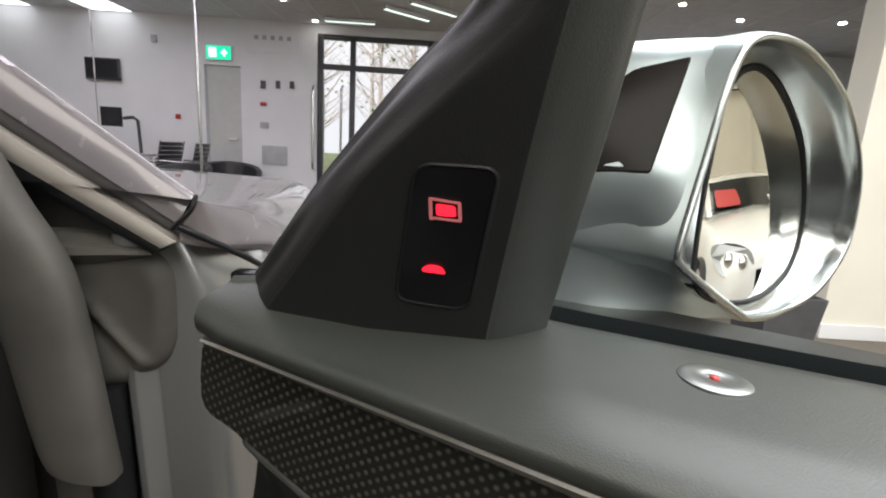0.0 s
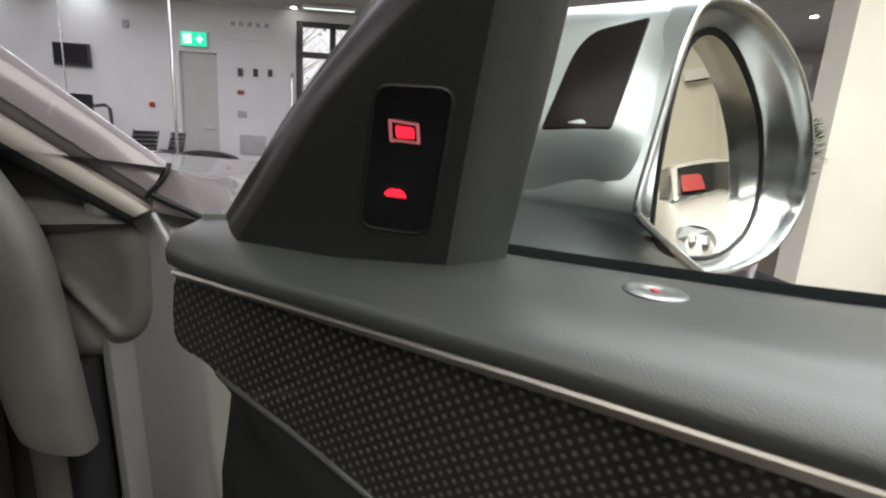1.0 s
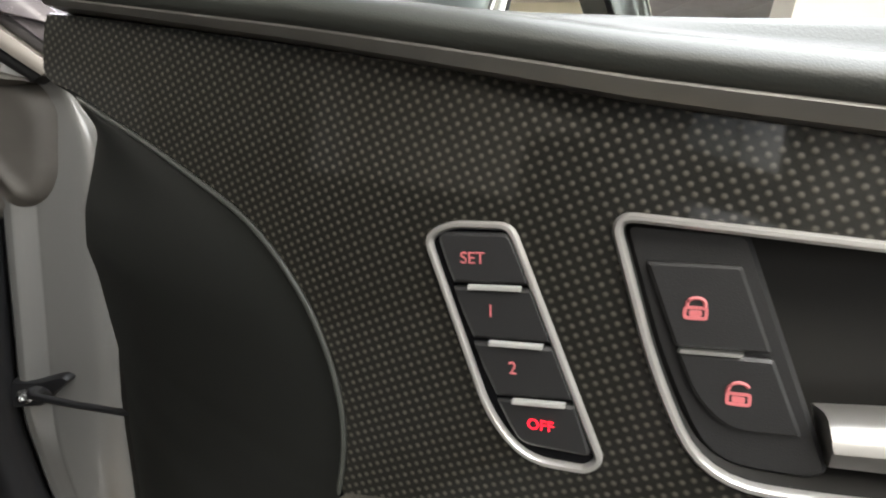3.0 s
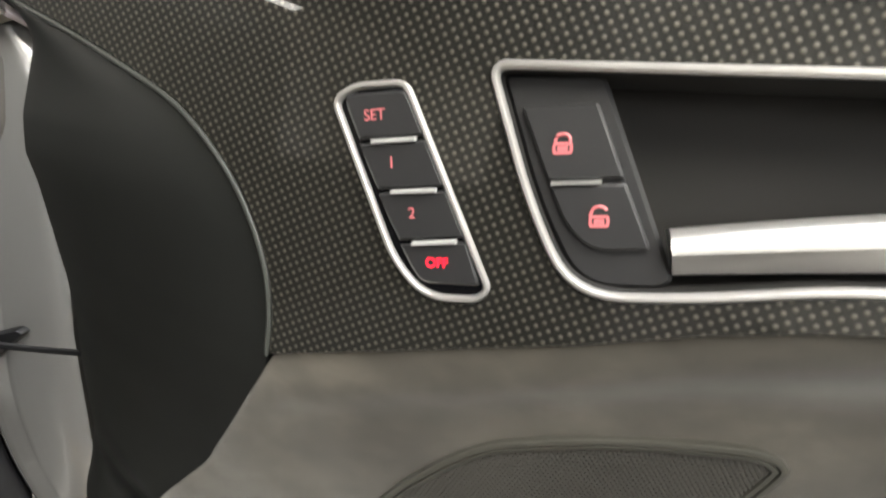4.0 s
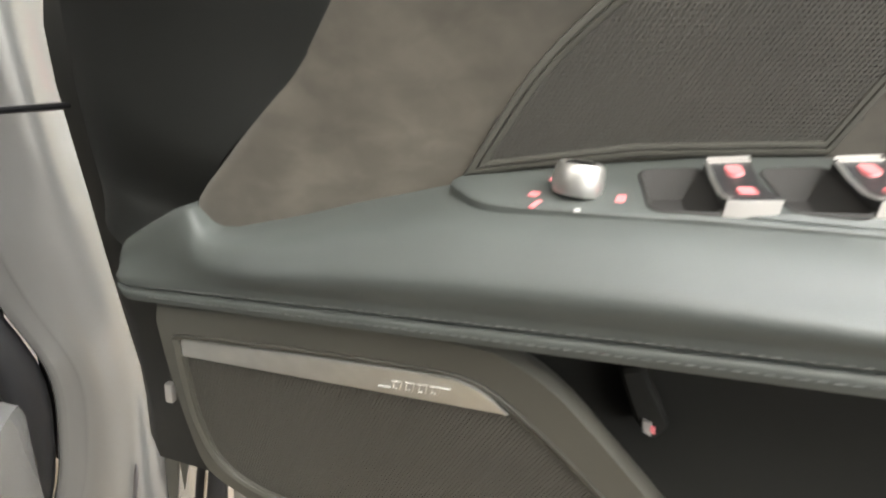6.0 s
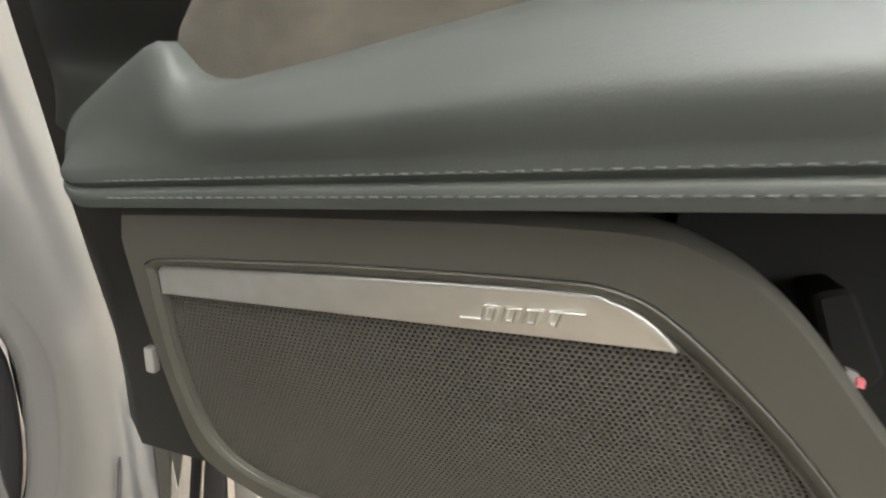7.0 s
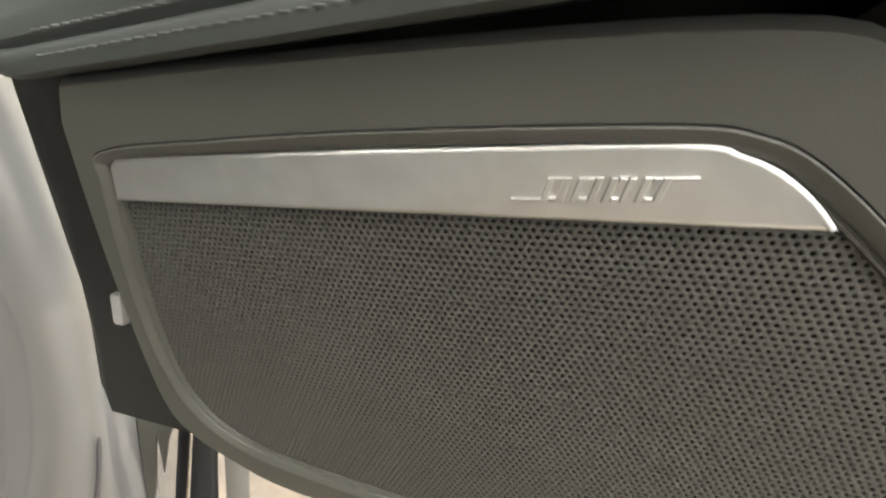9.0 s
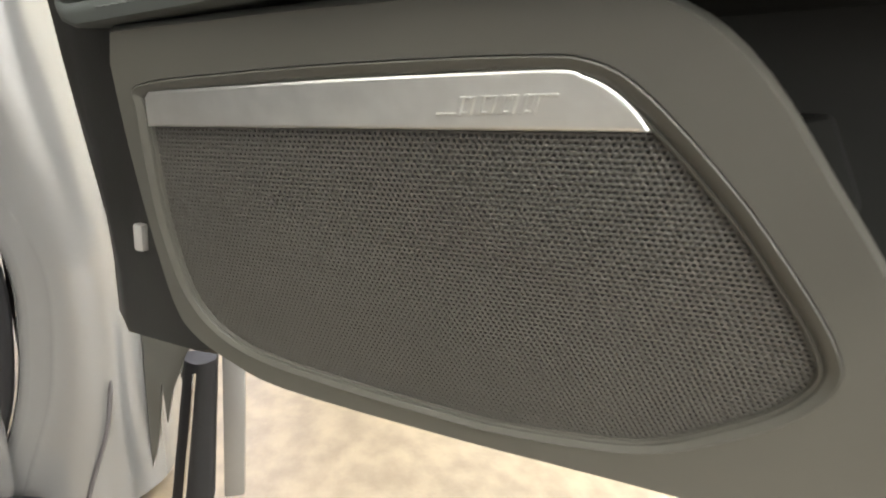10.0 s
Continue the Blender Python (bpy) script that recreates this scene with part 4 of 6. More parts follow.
# mirror sail: one moulding, a flat face that rolls off to a shoulder in front and to the window behind
sail_a = lerp_table([(0.980, -0.003), (0.989, 0.005), (1.002, 0.017), (1.037, 0.048), (1.071, 0.082), (1.091, 0.105), (1.140, 0.150), (1.20, 0.20)])
sail_b = lerp_table([(0.980, 0.029), (0.993, 0.040), (1.018, 0.062), (1.042, 0.083), (1.057, 0.100), (1.071, 0.1165), (1.083, 0.131), (1.20, 0.26)])
sail_c = lerp_table([(0.980, 0.113), (0.989, 0.115), (1.017, 0.1225), (1.048, 0.1310), (1.071, 0.138), (1.085, 0.1425), (1.20, 0.18)])
sail_d = lerp_table([(0.980, 0.126), (0.992, 0.1285), (1.020, 0.1355), (1.051, 0.1435), (1.074, 0.1490), (1.089, 0.1525), (1.20, 0.19)])
rings = []
for v in list(np.linspace(0.980, 1.20, 34)):
    c, d = sail_c(v), sail_d(v)
    b = min(sail_b(v), c - 0.010)
    a = min(sail_a(v), b - 0.018)
    w, fold = b - a, 0.0016 * math.sin(v * 70)
    row = [(a + 0.004, -0.070), (a, -0.036), (a + 0.06 * w, -0.0305), (a + 0.22 * w, -0.0245 + fold), (a + 0.45 * w, -0.0165 - fold), (a + 0.72 * w, -0.0085), (b - 0.0025, -0.0034), (b + 0.0010, -0.0010), (b + 0.0045, 0.0)]
    row += [(b + 0.0045 + (c - b - 0.0095) * s, 0.0) for s in (0.33, 0.66)] + [(c - 0.005, 0.0), (c - 0.0022, -0.0003), (c, -0.0013), (c + 0.28 * (d - c), -0.0045), (c + 0.62 * (d - c), -0.0105), (d - 0.0022, -0.0165), (d - 0.0022, -0.0195), (d - 0.008, -0.028), (d - 0.040, -0.070)]
    rings.append([door_point(u, v, n_sail(u, v) + dn) for u, dn in smooth_path(row, steps=3)])
bm = bmesh.new()
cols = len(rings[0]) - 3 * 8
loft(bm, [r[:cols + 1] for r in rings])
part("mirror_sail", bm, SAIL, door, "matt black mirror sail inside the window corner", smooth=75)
# the same moulding's rear roll, with the light on it put into its colour
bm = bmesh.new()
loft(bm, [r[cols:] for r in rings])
part("window_post", bm, POST, door, "grey-black window post, lit tone put in its colour", smooth=75)
PANEL = round_poly([(0.0995, 1.0462), (0.1215, 1.0462), (0.1085, 0.9990), (0.0855, 1.0005)], [0.005, 0.005, 0.006, 0.006], 6)
bm = plate(PANEL, [(-0.0006, -0.001), (-0.0004, 0.0004), (0.0002, 0.0009), (0.0006, 0.0006)], n_sail, cap=False)
warn = part("warning_panel_rim", bm, RUBBER, door, "thin rim of the blind-spot panel")
part("warning_panel", plate(inset(ccw(PANEL), 0.0005), [(0, -0.001), (0.0003, 0.0005)], n_sail), GLOSSBLACK, warn, "gloss black blind-spot panel")


def sail_mark(pts, rise, name, mat, r=0.0005, ring=0.0):
    lp = round_poly(pts, r, 3)
    offs = [(0, rise - 0.0004), (0, rise)] + ([(ring, rise), (ring, rise - 0.0004)] if ring else [])
    return part(name, plate(lp, offs, n_sail, cap=not ring), mat, warn)


sail_mark([(0.1020, 1.0368), (0.1105, 1.0360), (0.1100, 1.0298), (0.1025, 1.0302), (0.1020, 1.0298), (0.1012, 1.0302)], 0.0014, "warning_outline", PINK, 0.0006, 0.0008)
sail_mark([(0.1037, 1.0350), (0.1088, 1.0346), (0.1086, 1.0314), (0.1034, 1.0314)], 0.0014, "car_symbol", RED, 0.0008)
sail_mark([(0.0968, 1.0138), (0.0990, 1.0152), (0.1025, 1.0147), (0.1034, 1.0122), (0.0966, 1.0125)], 0.0014, "warning_lamp", RED, 0.0008)

# outer mirror, in the world's axes turned into the door's
INV = DOOR.inverted()
E_W, N_W, P0 = Vector((0.866, 0.5, 0)), Vector((0.5, -0.866, 0)), Vector((0.164, 0.272, 0))


def mirror_point(s, z, d):
    """Across the mirror's face, height, and depth behind its rim."""
    w = P0 + E_W * s - N_W * d
    return INV @ Vector((w.x, w.y, z))


RIM = ccw(smooth_path([(-0.0430, 1.004), (-0.0375, 1.032), (-0.0322, 1.054), (-0.0245, 1.0868), (-0.012, 1.115), (0.016, 1.1245), (0.062, 1.1215), (0.120, 1.098), (0.160, 1.058), (0.1715, 1.020), (0.166, 0.990), (0.134, 0.963), (0.085, 0.9520), (0.049, 0.9525), (0.030, 0.9595), (-0.0055, 0.9772), (-0.0366, 0.9945)], True, 5))
mid = np.mean(RIM, axis=0)
shift = lerp_table([(0.0, 0.0), (0.02, -0.003), (0.0575, -0.021), (0.09, -0.046), (0.13, -0.084)])
shrink = lerp_table([(0.0, 1.0), (0.004, 1.012), (0.016, 1.012), (0.04, 0.985), (0.065, 0.93), (0.09, 0.83), (0.11, 0.68), (0.13, 0.40)])
rings = []
for d in (0.0, 0.004, 0.012, 0.022, 0.035, 0.05, 0.065, 0.08, 0.095, 0.11, 0.12, 0.13):
    f, row = shrink(d), []
    for s, z in RIM:
        k = min(1.0, max(0.0, (s + 0.040) / 0.20))
        wl = (1 - k) ** 1.5
        low = max(0.0, min(1.0, (1.03 - z) / 0.07))
        fs = f + (1 - f) * wl
        fz = 1 - (1 - f) * (0.55 if z > 1.03 else 0.55 - 0.35 * wl)
        row.append(mirror_point(mid[0] + (s - mid[0]) * fs + shift(d) * wl, mid[1] + (z - mid[1]) * fz - 0.10 * d * low * (1 - wl), d))
    rings.append(row)
bm = bmesh.new()
vs = loft(bm, rings, True)
bm.faces.new(vs[-1])
mirror = part("outer_mirror", bm, SILVER, door, "outer mirror in a matt aluminium shell")
# the glass sits in the inner part of the opening; the funnel flares from it to the rim
GLASS = ccw(smooth_path([(-0.018, 1.000), (-0.012, 1.045), (0.005, 1.090), (0.030, 1.107), (0.064, 1.107), (0.107, 1.086), (0.139, 1.056), (0.152, 1.012), (0.131, 0.979), (0.078, 0.966), (0.020, 0.970), (-0.012, 0.982)], True, 5))
gmid = np.mean(GLASS, axis=0)
ang = np.unwrap([math.atan2(z - gmid[1], s - gmid[0]) for s, z in GLASS])
rad = [math.hypot(z - gmid[1], s - gmid[0]) for s, z in GLASS]


def glass_edge(s, z, grow):
    """The glass's edge in the direction of a point of the rim."""
    a = math.atan2(z - mid[1], s - mid[0])
    a = (a - ang[0]) % (2 * math.pi) + ang[0]
    r = float(np.interp(a, list(ang) + [ang[0] + 2 * math.pi], rad + [rad[0]])) + grow
    return gmid[0] + r * math.cos(a), gmid[1] + r * math.sin(a)


def glass_dip(s, z):
    """How far the set and the curve of the glass carry it back from the funnel's floor."""
    a, b = s - 0.056, z - 1.036
    return (a * a + b * b) / (2 * MIRROR_R) + MIRROR_YAW * a + MIRROR_TILT * b


rings = []
for i, d in ((0.0, 0.002), (0.0003, -0.0012), (0.0016, -0.0026), (0.0036, -0.0026), (0.0048, -0.0012)):
    rings.append([mirror_point(s, z, d) for s, z in inset(RIM, i)])
for f, d in ((0.25, 0.0042), (0.45, 0.0077), (0.65, 0.0102), (0.85, 0.0118), (1.0, 0.0125), (1.0, 0.018)):
    row = []
    for s, z in RIM:
        gs, gz = glass_edge(s, z, 0.0035)
        row.append(mirror_point(s + (gs - s) * f, z + (gz - z) * f, d + f * f * glass_dip(gs, gz)))
    rings.append(row)
bm = bmesh.new()
loft(bm, rings, True)
part("mirror_funnel", bm, FUNNEL, mirror, "bright inner funnel of the mirror", smooth=60)
GL = [glass_edge(s, z, 0.002) for s, z in RIM]
rings = [[mirror_point(*glass_edge(s, z, g), d + glass_dip(*glass_edge(s, z, g))) for s, z in RIM] for g, d in ((0.0040, 0.0130), (0.0034, 0.0110), (0.0010, 0.0110), (-0.0004, 0.0140))]
bm = bmesh.new()
loft(bm, rings, True)
part("mirror_gasket", bm, RUBBER, mirror)
rings = []
for f in (1.0, 0.85, 0.7, 0.55, 0.4, 0.25, 0.1, 0.02):
    row = []
    for s, z in GL:
        gs, gz = gmid[0] + (s - gmid[0]) * f, gmid[1] + (z - gmid[1]) * f
        row.append(mirror_point(gs, gz, 0.0125 + glass_dip(gs, gz)))
    rings.append(row)
bm = bmesh.new()
vs = loft(bm, rings, True)
bm.faces.new(vs[-1])
part("mirror_glass", bm, MIRROR, mirror, "convex mirror glass", smooth=80)
# dark window in the side of the shell
WIN = [Vector((0.1183, 0.2715, 1.0415)), Vector((0.138, 0.286, 1.106)), Vector((0.104, 0.303, 1.098)), Vector((0.0822, 0.2915, 1.0395))]
side_n = (WIN[1] - WIN[0]).cross(WIN[3] - WIN[0]).normalized()
side_n = side_n if side_n.y < 0 else -side_n


# side of the shell: flat round the dark window, waisted below it, running in to the foot of the mirror
rim_left = lerp_table([(0.9525, 0.049), (0.9595, 0.030), (0.9772, -0.0055), (0.9945, -0.0366), (1.004, -0.0430), (1.032, -0.0375), (1.054, -0.0322), (1.0868, -0.0245), (1.115, -0.012), (1.1245, 0.016)])
rings = []
for z in np.linspace(0.955, 1.119, 34):
    t = min(1.0, max(0.0, (z - 0.957) / 0.085))
    wz, waist = t * t * (3 - 2 * t), -0.009 * math.sin(math.pi * t)
    over = 0.010 * max(0.0, (z - 1.108) / 0.011) ** 1.5
    rimp = DOOR @ mirror_point(rim_left(z), z, 0.003)
    row = [rimp]
    for low, a, b, z0, dz in (((0.118, 0.284, z), WIN[0], WIN[1], 1.044, 0.062), ((0.078, 0.296, z), WIN[3], WIN[2], 1.042, 0.056)):
        up = a.lerp(b, (z - z0) / dz)
        up.z = z
        row.append(Vector(low).lerp(up + side_n * 0.0085, wz) + Vector((0, -1, 0)) * waist + Vector((0.3, 1, 0)) * over)
    row.append(row[2] + (row[2] - row[1]) * 1.3 + Vector((0, 0.006, 0)))
    row.append(row[3] + Vector((0.01, 0.03, 0)))
    rings.append([INV @ Vector(q) for q in smooth_path(row, steps=6)])
bm = bmesh.new()
loft(bm, rings)
part("mirror_side", bm, SILVER, mirror, "smooth waisted side of the mirror shell", smooth=70)


def window_point(a, c, rise):
    p = WIN[0].lerp(WIN[3], a).lerp(WIN[1].lerp(WIN[2], a), c)
    return INV @ (p + side_n * (rise + 0.0092))


bm = plate(round_poly([(0, 0), (1, 0), (1, 1), (0, 1)], [0.05, 0.06, 0.35, 0.05], 6), [(0, -0.014), (0, 0.0), (0.02, 0.0006)], lambda a, c: 0.0, to_point=window_point)
part("side_window", bm, INSERT, mirror, "gloss black insert in the mirror shell")

# ---------- the car's front end beside the door ----------
car = thing("taupe_car", "front of a taupe car beside its open door", "car")
right_x = eased([(0.0, -0.115), (0.15, -0.122), (0.31, -0.123), (0.44, -0.135), (0.58, -0.163), (0.70, -0.180), (0.80, -0.184), (0.90, -0.188), (0.93, -0.205), (0.96, -0.235)])
left_x = eased([(0.0, -0.290), (0.097, -0.270), (0.128, -0.258), (0.20, -0.236), (0.268, -0.2283), (0.33, -0.224), (0.37, -0.2285), (0.42, -0.252), (0.46, -0.268), (0.57, -0.296), (0.68, -0.300), (0.80, -0.305), (0.96, -0.31)])
rings = []
for z in np.linspace(0.02, 0.955, 90):
    l, r = left_x(z), right_x(z)
    w = r - l
    f = min(1.0, max(0.0, (z - 0.52) / 0.08))
    row = [(l - 0.004, 0.470), (l, 0.452), (l + 0.004, 0.4455 - 0.004 * f), (l + 0.012, 0.4440 - 0.005 * f), (l + 0.016, 0.4438 - 0.004 * f), (l + 0.030, 0.4434 + 0.0045 * f), (l + 0.036, 0.4432 + 0.0052 * f), (l + 0.55 * w, 0.4460 + 0.0025 * f), (l + 0.75 * w, 0.4580 - 0.004 * f), (l + 0.88 * w, 0.478), (r - 0.002, 0.505), (r + 0.004, 0.54), (r + 0.006, 0.62)]
    rings.append([(x, y, z) for x, y in smooth_path(row, steps=3)])
bm = bmesh.new()
loft(bm, rings)
post = part("door_pillar", bm, JAMB, car, "door pillar in body paint, its light put in the colour", smooth=60)
# rubber weatherstrip on the pillar's cabin side
path = [(left_x(z) - 0.020, 0.448 - 0.01 * math.sin(3 * z), z) for z in np.linspace(0.02, 0.80, 30)]
part("weatherstrip", tube(path, 0.020, 12), RUBBER, car, "black rubber weatherstrip")
path = [(left_x(z) - 0.066, 0.462, z) for z in np.linspace(0.02, 0.75, 30)]
part("footwell_edge", tube(path, 0.028, 12), DASH, car, "dark grey footwell trim")
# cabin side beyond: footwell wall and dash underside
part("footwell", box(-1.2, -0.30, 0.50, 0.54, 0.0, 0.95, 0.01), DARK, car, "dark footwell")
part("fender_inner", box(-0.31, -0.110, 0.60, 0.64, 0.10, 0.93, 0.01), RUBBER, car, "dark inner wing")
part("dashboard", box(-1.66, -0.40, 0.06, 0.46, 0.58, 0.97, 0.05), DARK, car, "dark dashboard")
# dark dash side that closes the cabin under the windscreen pillar
bm = plate([(-1.2, 0.88), (-0.262, 0.88), (-0.262, 0.943), (-0.405, 1.020), (-1.2, 1.38)], [(0, -0.03), (0, -0.002), (0.002, 0.0)], lambda x, z: 0.0, to_point=lambda x, z, d: Vector((x, 0.462 - d, z)))
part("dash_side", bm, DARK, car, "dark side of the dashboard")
# dash end pad
pad = round_poly([(-0.470, 0.950), (-0.345, 0.955), (-0.268, 0.943), (-0.2505, 0.920), (-0.2515, 0.850), (-0.262, 0.825), (-0.305, 0.797), (-0.360, 0.786), (-0.48, 0.79)], [0.02, 0.02, 0.02, 0.02, 0.02, 0.018, 0.02, 0.01, 0.01], 5)
xz = lambda x, z, d: Vector((x, 0.440 - d, z))  # noqa: E731
def pad_height(x, z):
    """Soft domed pad with slanting folds."""
    k = x + 0.300 + (z - 0.85) * 0.85
    return 0.006 * math.exp(-((k / 0.009) ** 2)) - 0.006 * math.exp(-(((k + 0.016) / 0.012) ** 2))


pad = ccw(pad)
rings = [[xz(x, z, -0.060) for x, z in pad], [xz(x, z, -0.010) for x, z in pad]]
for f in np.linspace(0.985, 0.03, 22):
    k = min(1.0, (1 - f) / 0.22)
    rings.append([xz(x, z, -0.008 + 0.012 * (1 - (1 - k) ** 2) + k * pad_height(x, z)) for x, z in shrunk(pad, f)])
bm = bmesh.new()
vs = loft(bm, rings, True)
bm.faces.new(vs[-1])
part("dash_end", bm, DASH, car, "creased grey-brown end of the dashboard", smooth=60)
rings = []
for k, (x, z) in enumerate(smooth_path([(-0.385, 0.944), (-0.345, 0.940), (-0.300, 0.9415), (-0.262, 0.9405)], steps=5)):
    s = k / 15
    w = 0.013 * math.sin(math.pi * min(1, s + 0.05)) + 0.001
    rings.append([(x, 0.436, z + w * 0.4), (x, 0.428, z + w * 0.2), (x, 0.426, z - w * 0.3), (x, 0.434, z - w)])
bm = bmesh.new()
loft(bm, rings)
part("air_vent_lip", bm, DASH, car, "folded lip on the dash end")
# rounded knee bolster that hangs below the dash
rings = []
for x, z, w in smooth_path([(-0.425, 1.060, 0.040), (-0.395, 1.000, 0.040), (-0.360, 0.940, 0.038), (-0.345, 0.867, 0.037), (-0.330, 0.765, 0.034), (-0.324, 0.736, 0.031), (-0.322, 0.730, 0.028), (-0.322, 0.728, 0.020)], steps=6):
    rings.append([(x + w * math.cos(a), 0.405 - 0.020 * math.copysign(abs(math.sin(a)) ** 0.6, math.sin(a)) * min(1, w / 0.03), z - 0.25 * w * math.cos(a)) for a in np.linspace(-0.15 * math.pi, 1.15 * math.pi, 16)])
bm = bmesh.new()
vs = loft(bm, rings)
bm.faces.new(vs[-1])
part("knee_bolster", bm, DASH, car, "grey-brown rounded knee bolster", smooth=60)

# unseen cabin beside and behind: plain seat, roof and far side, set for reflections
rings = []
for x, w in ((-0.96, 0.0), (-0.90, 0.04), (-0.66, 0.05), (-0.44, 0.04), (-0.38, 0.0)):
    rings.append([(x, y, z + w) for y, z in ((0.15, 0.10), (0.15, 0.42), (-0.05, 0.45), (-0.42, 0.44), (-0.90, 0.46), (-1.30, 0.44), (-1.34, 0.40), (-1.34, 0.10))])
bm = bmesh.new()
vs = loft(bm, rings, True)
bm.faces.new(vs[0])
bm.faces.new(vs[-1])
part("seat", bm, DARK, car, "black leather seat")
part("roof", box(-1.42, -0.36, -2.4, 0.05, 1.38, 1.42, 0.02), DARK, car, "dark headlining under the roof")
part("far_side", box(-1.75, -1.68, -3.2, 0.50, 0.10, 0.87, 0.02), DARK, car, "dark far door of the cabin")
for y in (-2.6, -0.70, 0.2):
    part("far_pillar", box(-1.73, -1.66, y - 0.05, y + 0.05, 0.85, 1.39, 0.01), DARK, car)
# added opaque pane that keeps the bright room out of the carbon's reflection
part("far_block_pane", box(-1.71, -1.70, -0.64, 0.15, 0.86, 1.38, 0.002), TINT, car, "dark pane added to block the far side window")
# unseen seat back, centre pillar and body rear behind the door opening, set for reflections
part("seat_back", box(-0.95, -0.40, -1.42, -1.22, 0.40, 1.15, 0.05), DARK, car, "black leather seat back")
part("centre_pillar", box(-0.36, -0.26, -1.00, -0.72, 0.20, 1.40, 0.03), DARK, car, "dark trimmed centre pillar")
part("rear_side", box(-0.34, -0.20, -3.30, -0.96, 0.18, 0.98, 0.06), PAINT, car, "taupe painted rear door and quarter")
part("rear_glass", box(-0.36, -0.31, -2.60, -1.01, 0.985, 1.38, 0.01), TINT, car, "dark rear side window")
part("sill", box(-0.36, -0.24, -1.6, 0.44, 0.08, 0.34, 0.02), JAMB, car, "painted door sill")

# windscreen pillar: painted outer skin, black seal, satin trim, running down to the wing
def bar(a0, a1, b0, b1, depth, mat, name, label, crown=0.006, thick=0.02):
    """A crowned strip between an upper edge a0-a1 and a lower edge b0-b1."""
    r = []
    for s in np.linspace(0, 1, 16):
        A, B = Vector(a0).lerp(Vector(a1), s), Vector(b0).lerp(Vector(b1), s)
        row = [A + Vector((0, thick, 0))]
        for t in np.linspace(0, 1, 9):
            p = A.lerp(B, t)
            row.append(p + Vector((0, -crown * math.sin(math.pi * t) + depth, 0)))
        row.append(B + Vector((0, thick, 0)))
        r.append(row)
    b = bmesh.new()
    v = loft(b, r)
    b.faces.new(v[0])
    b.faces.new(v[-1])
    return part(name, b, mat, car, label, smooth=60)


bar((-0.405, 0.450, 1.110), (-0.2268, 0.4393, 0.9934), (-0.395, 0.435, 1.066), (-0.236, 0.428, 0.970), 0.0, PAINT, "windscreen_pillar", "taupe painted windscreen pillar", 0.0015, 0.010)
bar((-0.397, 0.437, 1.066), (-0.236, 0.430, 0.9705), (-0.398, 0.437, 1.049), (-0.234, 0.430, 0.955), 0.004, PILLARSEAL, "pillar_seal", "dull taupe pillar seal", 0.003)
bar((-0.398, 0.430, 1.049), (-0.236, 0.424, 0.955), (-0.401, 0.430, 1.028), (-0.250, 0.424, 0.9475), 0.0, TRIM, "pillar_trim", "satin beige pillar trim", 0.002)
bar((-0.402, 0.436, 1.028), (-0.252, 0.430, 0.948), (-0.405, 0.436, 1.012), (-0.262, 0.430, 0.940), 0.002, RUBBER, "pillar_gasket", "black gasket under the pillar trim", 0.003)

# wing and bonnet
crown_line = smooth_path([(-0.226, 0.424, 0.994), (-0.232, 0.47, 0.986), (-0.250, 0.60, 0.979), (-0.290, 0.80, 0.974), (-0.330, 1.00, 0.966), (-0.42, 1.40, 0.935), (-0.60, 1.90, 0.86)], steps=5)
side_line = smooth_path([(-0.244, 0.424, 0.962), (-0.222, 0.47, 0.948), (-0.205, 0.60, 0.925), (-0.200, 0.80, 0.895), (-0.23, 1.00, 0.865), (-0.31, 1.40, 0.82), (-0.48, 1.90, 0.74)], steps=5)
rings = []
for c, s in zip(crown_line, side_line):
    c, s = Vector(c), Vector(s)
    f = min(1.0, max(0.0, (s.y - 0.55) / 0.35))
    row = [Vector((-1.25, c.y + 0.05, c.z + 0.012)), Vector((-0.9, c.y + 0.02, c.z + 0.014)), Vector((c.x - 0.25, c.y, c.z + 0.010)), Vector((c.x - 0.08, c.y, c.z + 0.005)), c, (c * 0.6 + s * 0.4) + Vector((0.014, 0, 0.010)), s + Vector((0.012, 0, 0.002)), s + Vector((0.012 + 0.008 * f, 0, -0.004 - 0.076 * f)), s + Vector((0.010 + 0.01 * f, 0, -0.008 - 0.29 * f))]
    rings.append(smooth_path(row, steps=3))
bm = bmesh.new()
loft(bm, rings)
wing = part("front_wing", bm, PAINT, car, "glossy taupe front wing and bonnet", smooth=70)
# shut line between pillar and wing, and bonnet line
part("shut_line", tube(smooth_path([(-0.216, 0.424, 0.998), (-0.219, 0.420, 0.985), (-0.232, 0.420, 0.972), (-0.237, 0.421, 0.966)], steps=4), 0.0022, 6), RUBBER, car)
part("wing_edge", tube(smooth_path([(-0.232, 0.420, 0.970), (-0.215, 0.44, 0.955), (-0.196, 0.47, 0.935), (-0.183, 0.50, 0.915)], steps=5), 0.0032, 8), RUBBER, car, "black edge of the wing shut")
# hinge bracket near the sail
part("hinge_cover", box(-0.196, -0.165, 0.44, 0.46, 0.905, 0.925, 0.004), GLOSSBLACK, car, "black hinge cover")

